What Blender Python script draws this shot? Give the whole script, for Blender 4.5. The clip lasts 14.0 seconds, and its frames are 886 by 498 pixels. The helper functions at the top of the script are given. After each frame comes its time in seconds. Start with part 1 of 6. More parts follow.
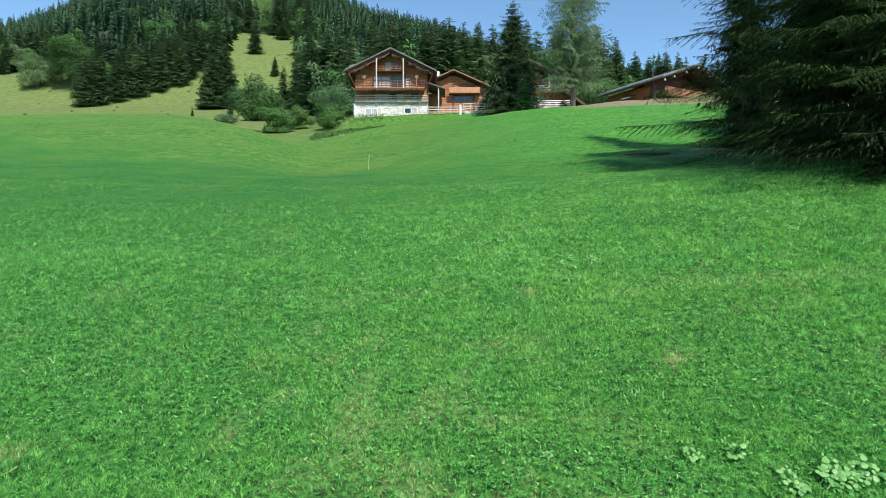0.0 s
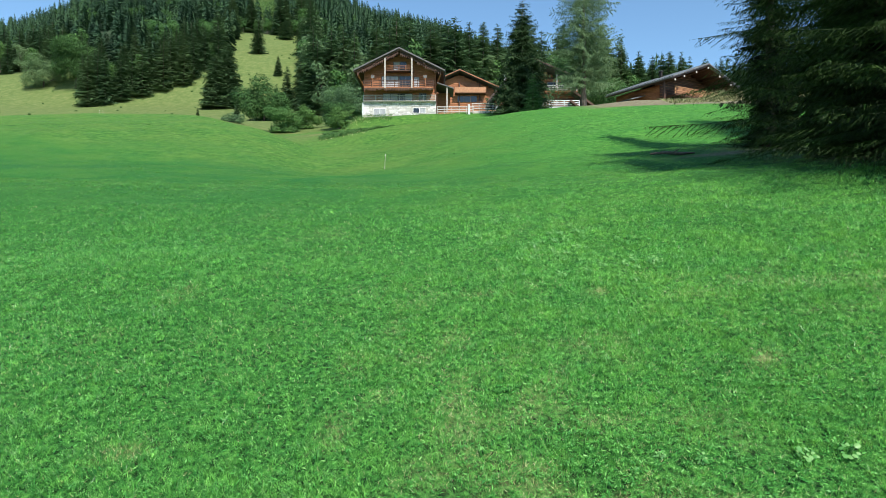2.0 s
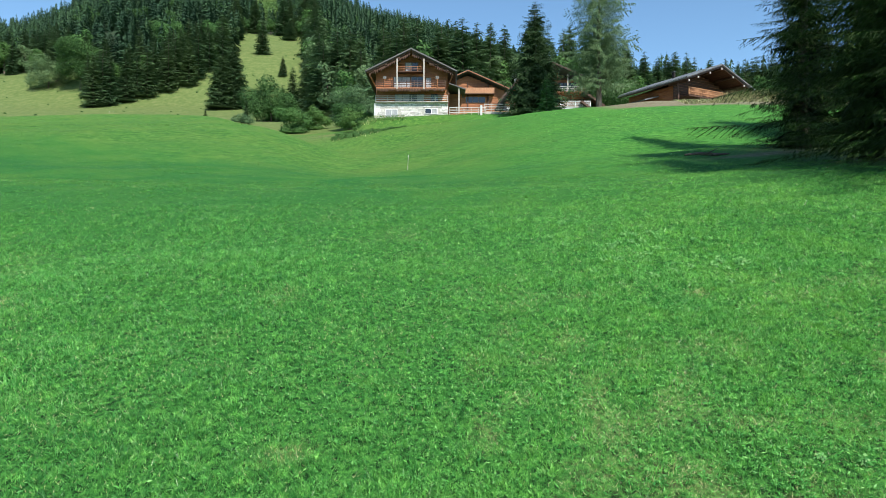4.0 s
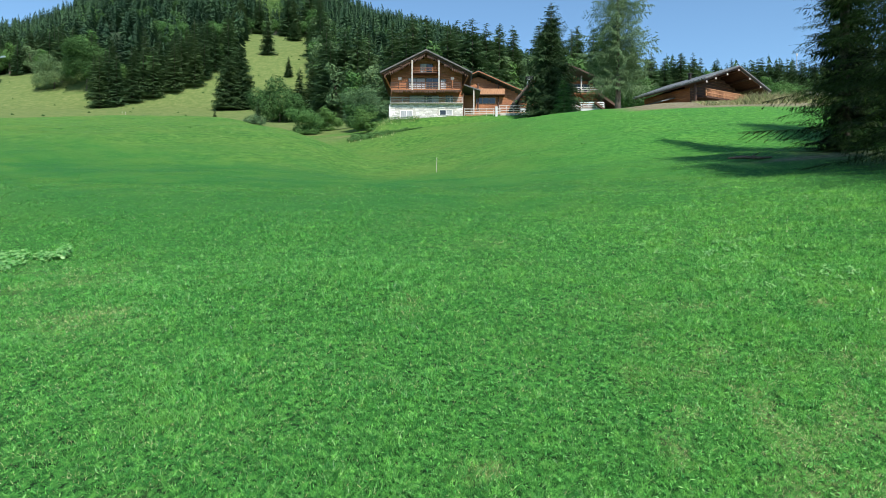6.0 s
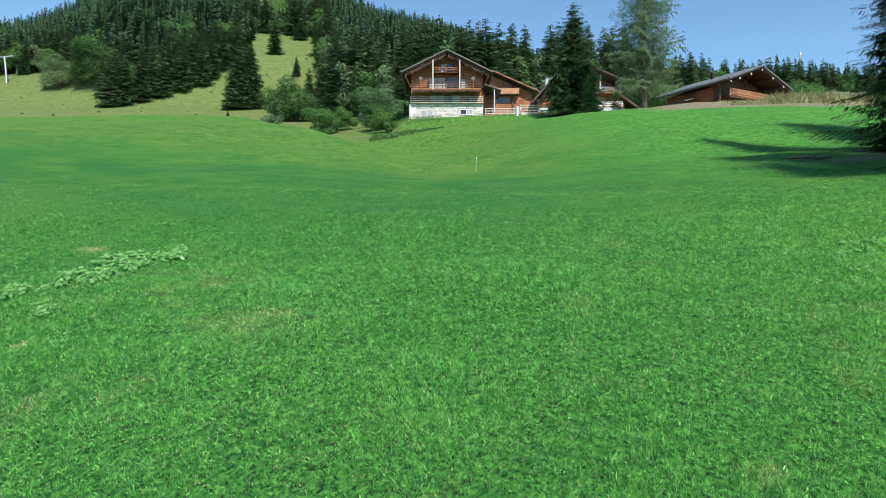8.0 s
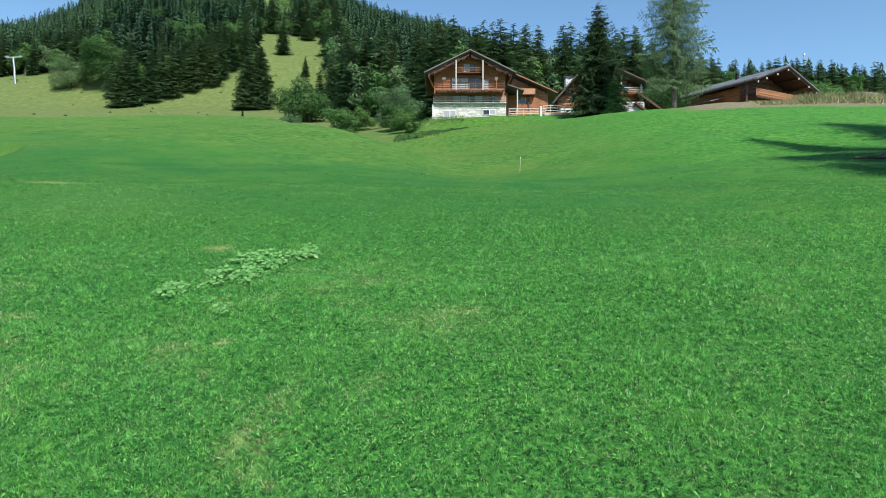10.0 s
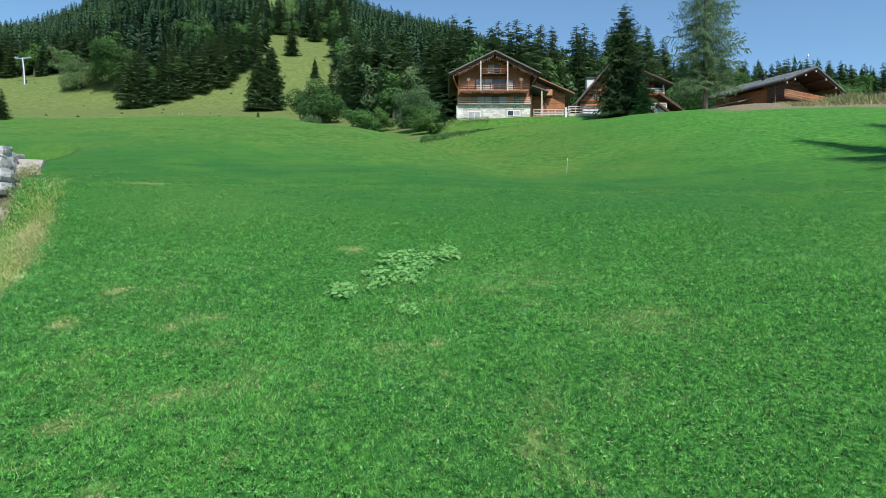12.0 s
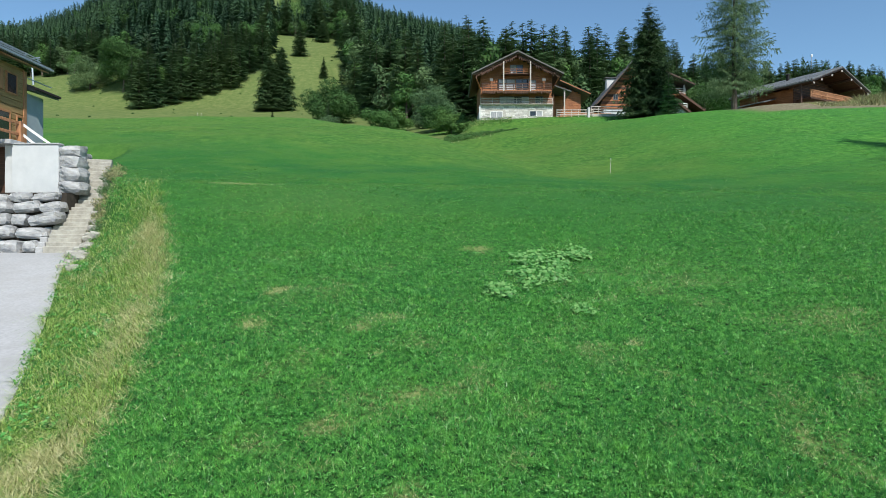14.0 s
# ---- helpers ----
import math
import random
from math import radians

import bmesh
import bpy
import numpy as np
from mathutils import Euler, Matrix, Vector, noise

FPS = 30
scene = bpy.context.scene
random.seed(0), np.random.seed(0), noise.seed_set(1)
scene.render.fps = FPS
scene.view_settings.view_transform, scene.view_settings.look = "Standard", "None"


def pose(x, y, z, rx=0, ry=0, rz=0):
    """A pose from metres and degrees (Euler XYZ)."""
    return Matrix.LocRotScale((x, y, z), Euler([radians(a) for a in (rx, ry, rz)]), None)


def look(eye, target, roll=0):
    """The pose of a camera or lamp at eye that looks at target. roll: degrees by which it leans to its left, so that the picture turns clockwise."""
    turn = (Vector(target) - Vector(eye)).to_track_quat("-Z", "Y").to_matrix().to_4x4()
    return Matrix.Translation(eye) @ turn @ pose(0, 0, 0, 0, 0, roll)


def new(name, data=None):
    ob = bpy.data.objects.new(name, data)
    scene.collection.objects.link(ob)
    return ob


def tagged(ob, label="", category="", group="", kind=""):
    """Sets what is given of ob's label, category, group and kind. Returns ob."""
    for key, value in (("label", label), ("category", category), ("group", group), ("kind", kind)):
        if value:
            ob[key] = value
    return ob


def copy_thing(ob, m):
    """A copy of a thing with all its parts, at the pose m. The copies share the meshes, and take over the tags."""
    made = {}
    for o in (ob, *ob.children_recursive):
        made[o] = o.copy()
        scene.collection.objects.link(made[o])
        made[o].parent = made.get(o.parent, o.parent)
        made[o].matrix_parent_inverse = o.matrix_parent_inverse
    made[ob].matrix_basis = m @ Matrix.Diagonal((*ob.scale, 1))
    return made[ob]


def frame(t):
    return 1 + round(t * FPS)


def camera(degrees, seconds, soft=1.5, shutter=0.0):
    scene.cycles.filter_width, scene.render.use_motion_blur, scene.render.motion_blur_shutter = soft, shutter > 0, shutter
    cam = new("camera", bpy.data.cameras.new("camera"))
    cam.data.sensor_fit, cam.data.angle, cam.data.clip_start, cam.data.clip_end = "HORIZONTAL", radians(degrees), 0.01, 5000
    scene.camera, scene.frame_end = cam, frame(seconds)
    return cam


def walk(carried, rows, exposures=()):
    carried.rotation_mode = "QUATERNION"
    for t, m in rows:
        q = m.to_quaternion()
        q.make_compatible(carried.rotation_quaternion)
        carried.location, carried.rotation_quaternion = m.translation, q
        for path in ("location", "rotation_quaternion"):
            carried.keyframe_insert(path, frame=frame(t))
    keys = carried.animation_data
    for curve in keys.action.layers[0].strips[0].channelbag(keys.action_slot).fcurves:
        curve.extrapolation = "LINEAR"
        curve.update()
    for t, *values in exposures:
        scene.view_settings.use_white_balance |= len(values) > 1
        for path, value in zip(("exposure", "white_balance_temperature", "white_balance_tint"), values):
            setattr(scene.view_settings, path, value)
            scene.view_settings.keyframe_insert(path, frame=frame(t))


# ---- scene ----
# The drone slides level to the left along the foot of a steep meadow.
EYE = 4.0
PATH = [
    (0.0, -0.000, 0.000, -0.059), (0.5, -0.242, 0.002, -0.065), (1.0, -0.546, 0.003, -0.070), (1.5, -0.907, -0.001, -0.073),
    (2.0, -1.327, -0.000, -0.075), (2.5, -1.785, 0.001, -0.079), (3.0, -2.263, 0.006, -0.071), (3.7, -2.921, 0.009, -0.040),
    (4.4, -3.603, 0.023, 0.007), (5.3, -4.628, 0.102, 0.035), (5.5, -4.874, 0.136, 0.051), (6.0, -5.542, 0.205, -0.012),
    (6.5, -6.282, 0.236, -0.066), (7.0, -7.073, 0.241, -0.080), (7.5, -7.902, 0.238, -0.079), (8.0, -8.775, 0.237, -0.066),
    (8.7, -10.010, 0.224, -0.051), (9.5, -11.460, 0.196, -0.028), (10.3, -12.959, 0.183, 0.019), (10.5, -13.344, 0.185, 0.060),
    (11.0, -14.301, 0.185, 0.063), (11.5, -15.257, 0.184, 0.065), (12.0, -16.228, 0.184, 0.067), (12.5, -17.217, 0.183, 0.070),
    (13.0, -18.206, 0.182, 0.075), (13.5, -19.148, 0.182, 0.084), (14.0, -19.789, 0.169, 0.094),
]
cam = camera(70.0, 14.0, soft=0.5)
walk(cam, [(t, pose(x, 0.0, EYE + dz, 90 + tilt, 0, 0)) for t, x, dz, tilt in PATH],
     exposures=((0.0, 0.48), (3.0, 0.46), (7.5, 0.42), (11.0, 0.32), (14.0, 0.10)))

# ---- light: clear summer sky, high sun behind the camera and to its right ----
SUN_TO = Vector((0.26, -0.62, 0.74)).normalized()
sun_data = bpy.data.lights.new("sun", "SUN")
sun_data.energy, sun_data.angle, sun_data.color = 5.0, radians(0.53), (1.0, 0.95, 0.87)
sun_lamp = new("sun", sun_data)
sun_lamp.matrix_world = look((0, 0, 200), Vector((0, 0, 200)) - SUN_TO)
world = bpy.data.worlds.new("sky")
scene.world = world
world.use_nodes = True
wn, wl = world.node_tree.nodes, world.node_tree.links
wn.clear()
sky = wn.new("ShaderNodeTexSky")
sky.sky_type, sky.sun_disc = "NISHITA", False
sky.sun_elevation, sky.sun_rotation = math.asin(SUN_TO.z), math.atan2(SUN_TO.x, SUN_TO.y)
sky.altitude, sky.air_density, sky.dust_density, sky.ozone_density = 1200, 1.0, 1.3, 2.0
back = wn.new("ShaderNodeBackground")
back.inputs["Strength"].default_value = 0.138
tint = wn.new("ShaderNodeMix")
tint.data_type, tint.blend_type = "RGBA", "MULTIPLY"
tint.inputs[0].default_value, tint.inputs[7].default_value = 1.0, (0.87, 1.05, 1.06, 1.0)
wl.new(sky.outputs[0], tint.inputs[6])
wl.new(tint.outputs[2], back.inputs[0])
wl.new(back.outputs[0], wn.new("ShaderNodeOutputWorld").inputs[0])


# ---- materials ----
class Mat:
    """A small node-graph writer for one procedural material."""

    def __init__(self, name, rough=0.7, metal=0.0):
        self.m = bpy.data.materials.new(name)
        self.m.use_nodes = True
        self.t = self.m.node_tree
        self.b = self.t.nodes["Principled BSDF"]
        self.b.inputs["Roughness"].default_value = rough
        self.b.inputs["Metallic"].default_value = metal
        self.pos = self.node("ShaderNodeTexCoord").outputs["Object"]

    def node(self, kind, **props):
        n = self.t.nodes.new(kind)
        for k, v in props.items():
            if k == "operation":
                n.operation = v
            elif k == "blend_type":
                n.blend_type = v
            elif k == "data_type":
                n.data_type = v
            elif k == "attribute_name":
                n.attribute_name = v
        return n

    def put(self, socket, v):
        if isinstance(v, bpy.types.NodeSocket):
            self.t.links.new(v, socket)
        else:
            socket.default_value = (*v, 1.0) if isinstance(v, tuple) and len(v) == 3 and socket.type == "RGBA" else v

    def scaled(self, sx, sy, sz, vec=None):
        n = self.node("ShaderNodeMapping")
        self.put(n.inputs["Vector"], vec or self.pos)
        n.inputs["Scale"].default_value = (sx, sy, sz)
        return n.outputs[0]

    def noise(self, scale, detail=4.0, rough=0.55, vec=None):
        n = self.node("ShaderNodeTexNoise")
        self.put(n.inputs["Vector"], vec or self.pos)
        n.inputs["Scale"].default_value, n.inputs["Detail"].default_value, n.inputs["Roughness"].default_value = scale, detail, rough
        return n.outputs["Fac"]

    def voronoi(self, scale, out="Distance", vec=None):
        n = self.node("ShaderNodeTexVoronoi")
        self.put(n.inputs["Vector"], vec or self.pos)
        n.inputs["Scale"].default_value = scale
        return n.outputs[out]

    def ramp(self, fac, *stops):
        n = self.node("ShaderNodeValToRGB")
        el = n.color_ramp.elements
        while len(el) < len(stops):
            el.new(0.5)
        for e, (p, c) in zip(el, stops):
            e.position = p
            e.color = (*c, 1.0) if isinstance(c, tuple) else (c, c, c, 1.0)
        self.put(n.inputs[0], fac)
        return n.outputs[0]

    def mix(self, fac, a, b, blend="MIX"):
        n = self.node("ShaderNodeMix", data_type="RGBA", blend_type=blend)
        self.put(n.inputs[0], fac)
        self.put(n.inputs[6], a)
        self.put(n.inputs[7], b)
        return n.outputs[2]

    def math(self, op, a, b=0.0):
        n = self.node("ShaderNodeMath", operation=op)
        self.put(n.inputs[0], a)
        self.put(n.inputs[1], b)
        return n.outputs[0]

    def attr(self, name):
        return self.node("ShaderNodeAttribute", attribute_name=name).outputs["Fac"]

    def island(self):
        return self.node("ShaderNodeNewGeometry").outputs["Random Per Island"]

    def each(self):
        return self.node("ShaderNodeObjectInfo").outputs["Random"]

    def color(self, c):
        self.put(self.b.inputs["Base Color"], c)
        return self

    def rough(self, v):
        self.put(self.b.inputs["Roughness"], v)
        return self

    def bump(self, height, strength=0.4, distance=0.02):
        n = self.node("ShaderNodeBump")
        n.inputs["Strength"].default_value, n.inputs["Distance"].default_value = strength, distance
        self.put(n.inputs["Height"], height)
        self.put(self.b.inputs["Normal"], n.outputs[0])
        return self

    def leafy(self, colour, through_light=0.35):
        """Thin leaves: part of the light passes through them."""
        self.color(colour)
        tr, mx = self.node("ShaderNodeBsdfTranslucent"), self.node("ShaderNodeMixShader")
        self.put(tr.inputs["Color"], colour)
        mx.inputs[0].default_value = through_light
        out = self.t.nodes["Material Output"]
        self.put(mx.inputs[1], self.b.outputs[0])
        self.put(mx.inputs[2], tr.outputs[0])
        self.t.links.new(mx.outputs[0], out.inputs["Surface"])
        return self


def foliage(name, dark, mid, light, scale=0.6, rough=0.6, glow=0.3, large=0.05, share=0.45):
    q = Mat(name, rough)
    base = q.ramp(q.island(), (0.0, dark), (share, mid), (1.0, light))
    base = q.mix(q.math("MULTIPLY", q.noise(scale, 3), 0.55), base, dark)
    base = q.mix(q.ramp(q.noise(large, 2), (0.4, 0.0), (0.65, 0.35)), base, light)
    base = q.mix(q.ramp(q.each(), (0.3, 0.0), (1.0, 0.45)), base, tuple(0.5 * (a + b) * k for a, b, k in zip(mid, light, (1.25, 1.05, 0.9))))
    q.b.inputs["Specular IOR Level"].default_value = 0.10
    return q.leafy(base, glow).m


M = {}
M["spruce"] = foliage("spruce needles", (0.026, 0.062, 0.029), (0.058, 0.120, 0.051), (0.112, 0.192, 0.080), 0.8, 0.55, 0.28)
# crown shade put into near-black needles, sunlit tips into the few pale ones
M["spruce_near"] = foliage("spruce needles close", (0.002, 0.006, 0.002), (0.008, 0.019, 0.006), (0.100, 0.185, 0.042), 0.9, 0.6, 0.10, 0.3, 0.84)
M["spruce_dark"] = foliage("dark spruce needles", (0.012, 0.030, 0.014), (0.030, 0.066, 0.027), (0.070, 0.125, 0.048), 0.8, 0.55, 0.15)
M["spruce_young"] = foliage("young spruce needles", (0.050, 0.130, 0.040), (0.095, 0.215, 0.066), (0.150, 0.300, 0.095), 0.8, 0.55, 0.2)
M["larch"] = foliage("larch needles", (0.058, 0.118, 0.062), (0.110, 0.195, 0.098), (0.190, 0.290, 0.150), 0.7, 0.6, 0.38)
M["broadleaf"] = foliage("broadleaf leaves", (0.022, 0.066, 0.020), (0.050, 0.122, 0.036), (0.100, 0.200, 0.062), 0.6, 0.5, 0.3)
M["willow"] = foliage("grey willow leaves", (0.050, 0.110, 0.048), (0.105, 0.195, 0.086), (0.185, 0.290, 0.140), 0.7, 0.55, 0.3)
M["pale_leaf"] = foliage("pale young leaves", (0.070, 0.150, 0.045), (0.130, 0.240, 0.070), (0.200, 0.320, 0.110), 0.6, 0.5, 0.3)
M["bush"] = foliage("bush leaves", (0.036, 0.100, 0.028), (0.080, 0.190, 0.052), (0.140, 0.270, 0.082), 0.8, 0.5, 0.3)
# distance haze is put into these needle greens as a bluish lean
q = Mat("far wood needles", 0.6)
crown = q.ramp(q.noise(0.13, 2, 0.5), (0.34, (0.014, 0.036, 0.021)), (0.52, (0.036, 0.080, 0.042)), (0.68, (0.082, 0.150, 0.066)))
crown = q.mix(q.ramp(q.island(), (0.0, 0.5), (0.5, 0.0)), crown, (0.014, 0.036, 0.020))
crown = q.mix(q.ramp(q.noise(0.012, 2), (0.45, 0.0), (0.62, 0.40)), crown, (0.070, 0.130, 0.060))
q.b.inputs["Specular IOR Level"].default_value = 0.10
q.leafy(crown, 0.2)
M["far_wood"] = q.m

q = Mat("bark", 0.9)
q.color(q.ramp(q.noise(6, 6, 0.6, q.scaled(1, 1, 0.25)), (0.3, (0.045, 0.034, 0.027)), (0.7, (0.16, 0.13, 0.105))))
q.bump(q.noise(10, 6, 0.6, q.scaled(1, 1, 0.2)), 0.8, 0.04)
M["bark"] = q.m

# Meadow soil and sward under the blades; the fields "dry", "bare" and "wood" are laid over the sheet by zone.
q = Mat("meadow", 0.85)
fine = q.noise(5, 8, 0.75)
coarse = q.noise(0.35, 4, 0.6)
green = q.ramp(fine, (0.25, (0.010, 0.062, 0.011)), (0.5, (0.026, 0.132, 0.022)), (0.75, (0.060, 0.205, 0.038)))
green = q.mix(q.ramp(coarse, (0.42, 0.0), (0.62, 0.55)), green, (0.070, 0.175, 0.028))
green = q.mix(q.ramp(q.noise(0.12, 3), (0.45, 0.0), (0.6, 0.45)), green, (0.018, 0.110, 0.026))
# leaner, browner sward with dark tussocks on the steep ground beyond the hollow
lean = q.ramp(q.noise(1.6, 8, 0.8), (0.40, (0.026, 0.090, 0.014)), (0.50, (0.054, 0.155, 0.024)), (0.61, (0.112, 0.225, 0.042)))
lean = q.mix(q.ramp(q.noise(0.16, 4, 0.6), (0.42, 0.0), (0.62, 0.5)), lean, (0.100, 0.175, 0.034))
green = q.mix(q.attr("lean"), green, lean)
green = q.mix(q.attr("rich"), green, q.ramp(q.noise(2.2, 8, 0.8), (0.40, (0.016, 0.095, 0.012)), (0.51, (0.062, 0.235, 0.032)), (0.62, (0.130, 0.340, 0.058))))
straw = q.ramp(q.noise(9, 8, 0.8), (0.38, (0.09, 0.15, 0.035)), (0.62, (0.44, 0.43, 0.19)))
hay = q.ramp(q.noise(0.5, 8, 0.72), (0.28, (0.064, 0.104, 0.028)), (0.5, (0.116, 0.154, 0.048)), (0.75, (0.200, 0.212, 0.084)))
earth = q.ramp(q.noise(3, 6, 0.65), (0.3, (0.09, 0.065, 0.045)), (0.7, (0.30, 0.25, 0.19)))
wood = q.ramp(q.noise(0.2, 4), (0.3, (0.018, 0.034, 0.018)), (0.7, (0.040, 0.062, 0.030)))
# near sod: the shade between blades is put into its darkest greens
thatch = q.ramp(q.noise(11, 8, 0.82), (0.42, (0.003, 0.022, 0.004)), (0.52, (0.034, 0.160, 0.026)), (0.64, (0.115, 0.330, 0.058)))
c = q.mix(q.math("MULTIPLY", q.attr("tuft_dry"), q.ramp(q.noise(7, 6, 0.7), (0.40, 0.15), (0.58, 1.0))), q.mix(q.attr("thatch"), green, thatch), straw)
c = q.mix(q.attr("hay"), c, hay)
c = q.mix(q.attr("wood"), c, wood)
c = q.mix(q.attr("bare"), c, earth)
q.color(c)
q.bump(q.noise(22, 6, 0.7), 0.9, 0.06)
q.b.inputs["Specular IOR Level"].default_value = 0.15
M["meadow"] = q.m

q = Mat("grass blades", 0.32)
blade = q.ramp(q.island(), (0.0, (0.008, 0.075, 0.012)), (0.30, (0.070, 0.440, 0.055)), (0.70, (0.230, 0.760, 0.130)), (1.0, (0.60, 0.90, 0.38)))
blade = q.mix(q.ramp(q.noise(1.3, 4, 0.65), (0.50, 0.0), (0.66, 0.6)), blade, (0.230, 0.480, 0.065))
blade = q.mix(q.ramp(q.noise(0.9, 4, 0.65, q.scaled(1, 1.3, 1)), (0.30, 0.6), (0.46, 0.0)), blade, (0.016, 0.215, 0.052))
blade = q.mix(q.ramp(q.noise(0.35, 4, 0.6), (0.40, 0.0), (0.62, 0.50)), blade, (0.120, 0.370, 0.052))
blade = q.mix(q.ramp(q.noise(0.12, 3), (0.45, 0.0), (0.6, 0.55)), blade, (0.026, 0.205, 0.050))
# more herbs and yellower leaf towards the spruces
east = q.node("ShaderNodeSeparateXYZ")
q.put(east.inputs[0], q.pos)
blade = q.mix(q.math("MULTIPLY", q.ramp(q.math("MULTIPLY_ADD", east.outputs["X"], 0.055), (0.0, 0.0), (0.5, 0.55)), q.ramp(q.noise(0.8, 5, 0.7), (0.38, 0.0), (0.62, 1.0))), blade, (0.330, 0.660, 0.105))
blade = q.mix(q.ramp(q.noise(4.2, 3, 0.6), (0.36, 0.70), (0.50, 0.0)), blade, (0.008, 0.125, 0.024))
blade = q.mix(q.ramp(q.math("MULTIPLY_ADD", east.outputs["X"], -0.03), (0.36, 0.0), (0.70, 0.42)), blade, (0.016, 0.165, 0.042))
blade = q.mix(q.ramp(q.noise(5.0, 3, 0.6, q.scaled(1.2, 1, 1)), (0.52, 0.0), (0.64, 0.62)), blade, (0.300, 0.760, 0.140))
# fine mottle: shade gaps and bright leaves put into the blade colour
blade = q.mix(q.ramp(q.noise(13, 2, 0.5), (0.36, 0.70), (0.50, 0.0)), blade, (0.010, 0.105, 0.020))
blade = q.mix(q.ramp(q.noise(17, 2, 0.5, q.scaled(1, 1.2, 1)), (0.54, 0.0), (0.66, 0.62)), blade, (0.360, 0.800, 0.180))
q.b.inputs["Specular IOR Level"].default_value = 0.36
q.leafy(blade, 0.28)
M["grass"] = q.m
q = Mat("pasture blades", 0.5)
q.leafy(q.mix(q.ramp(q.noise(0.16, 4, 0.6), (0.42, 0.0), (0.62, 0.5)), q.ramp(q.island(), (0.0, (0.030, 0.120, 0.020)), (0.5, (0.060, 0.220, 0.036)), (1.0, (0.180, 0.390, 0.080))), (0.150, 0.300, 0.055)), 0.28)
M["pasture"] = q.m
q = Mat("bank grass blades", 0.5)
q.leafy(q.ramp(q.island(), (0.0, (0.045, 0.130, 0.022)), (0.4, (0.215, 0.420, 0.066)), (0.8, (0.460, 0.620, 0.160)), (1.0, (0.660, 0.700, 0.310))), 0.35)
M["bank_grass"] = q.m
q = Mat("withered weeds", 0.7)
q.leafy(q.ramp(q.island(), (0.0, (0.090, 0.110, 0.045)), (0.45, (0.270, 0.260, 0.120)), (0.75, (0.460, 0.400, 0.220)), (1.0, (0.240, 0.380, 0.110))), 0.25)
M["weeds"] = q.m
q = Mat("dry grass blades", 0.6)
q.leafy(q.ramp(q.island(), (0.0, (0.28, 0.34, 0.11)), (0.5, (0.56, 0.55, 0.25)), (1.0, (0.76, 0.73, 0.45))), 0.3)
M["dry_grass"] = q.m
q = Mat("clover leaves", 0.5)
q.leafy(q.ramp(q.island(), (0.0, (0.030, 0.220, 0.034)), (0.6, (0.110, 0.420, 0.064)), (1.0, (0.260, 0.560, 0.140))), 0.3)
M["clover"] = q.m
q = Mat("dock leaves", 0.42)
q.leafy(q.ramp(q.island(), (0.0, (0.045, 0.195, 0.040)), (0.5, (0.115, 0.325, 0.076)), (1.0, (0.235, 0.450, 0.145))), 0.35)
M["dock"] = q.m

q = Mat("herb leaves", 0.45)
q.leafy(q.ramp(q.island(), (0.0, (0.030, 0.180, 0.032)), (0.5, (0.095, 0.350, 0.062)), (1.0, (0.200, 0.470, 0.120))), 0.3)
M["herb"] = q.m

q = Mat("chalet boards", 0.65)
grain = q.noise(5, 6, 0.6, q.scaled(0.15, 0.15, 6))
boards = q.ramp(grain, (0.25, (0.140, 0.042, 0.016)), (0.5, (0.340, 0.120, 0.042)), (0.8, (0.540, 0.240, 0.095)))
boards = q.mix(q.ramp(q.noise(0.5, 4), (0.4, 0.0), (0.7, 0.5)), boards, (0.10, 0.036, 0.018))
q.color(boards)
q.bump(q.noise(4, 3, 0.5, q.scaled(0.1, 0.1, 7)), 0.6, 0.03)
M["boards"] = q.m
q = Mat("dark boards", 0.7)
q.color(q.ramp(q.noise(5, 6, 0.6, q.scaled(0.15, 0.15, 6)), (0.3, (0.040, 0.018, 0.010)), (0.75, (0.120, 0.052, 0.028))))
M["dark_boards"] = q.m
q = Mat("orange balcony boards", 0.6)
q.color(q.ramp(q.noise(4, 5, 0.6, q.scaled(3, 3, 0.4)), (0.3, (0.26, 0.11, 0.05)), (0.75, (0.50, 0.25, 0.12))))
M["orange_boards"] = q.m
q = Mat("honey boards", 0.6)
q.color(q.ramp(q.noise(5, 6, 0.6, q.scaled(0.2, 0.2, 5)), (0.3, (0.20, 0.115, 0.045)), (0.75, (0.42, 0.27, 0.12))))
M["honey_boards"] = q.m
q = Mat("weathered pale timber", 0.75)
q.color(q.ramp(q.noise(6, 5, 0.6, q.scaled(0.3, 4, 4)), (0.3, (0.34, 0.30, 0.27)), (0.7, (0.56, 0.51, 0.47))))
M["pale_timber"] = q.m
q = Mat("white paint", 0.55)
q.color(q.ramp(q.noise(3, 5), (0.3, (0.66, 0.66, 0.65)), (0.7, (0.82, 0.82, 0.81))))
M["white"] = q.m
q = Mat("roof slabs", 0.75)
q.color(q.ramp(q.noise(2.5, 6, 0.65), (0.3, (0.040, 0.042, 0.046)), (0.7, (0.135, 0.135, 0.140))))
M["roof"] = q.m
q = Mat("ribbed metal roof", 0.5, 0.3)
q.color(q.ramp(q.noise(0.8, 5), (0.3, (0.110, 0.122, 0.130)), (0.7, (0.210, 0.225, 0.232))))
M["metal_roof"] = q.m
q = Mat("pale fascia", 0.6)
q.color(q.ramp(q.noise(4, 4), (0.3, (0.07, 0.065, 0.06)), (0.7, (0.155, 0.148, 0.14))))
M["fascia"] = q.m
q = Mat("white rubble stone", 0.85)
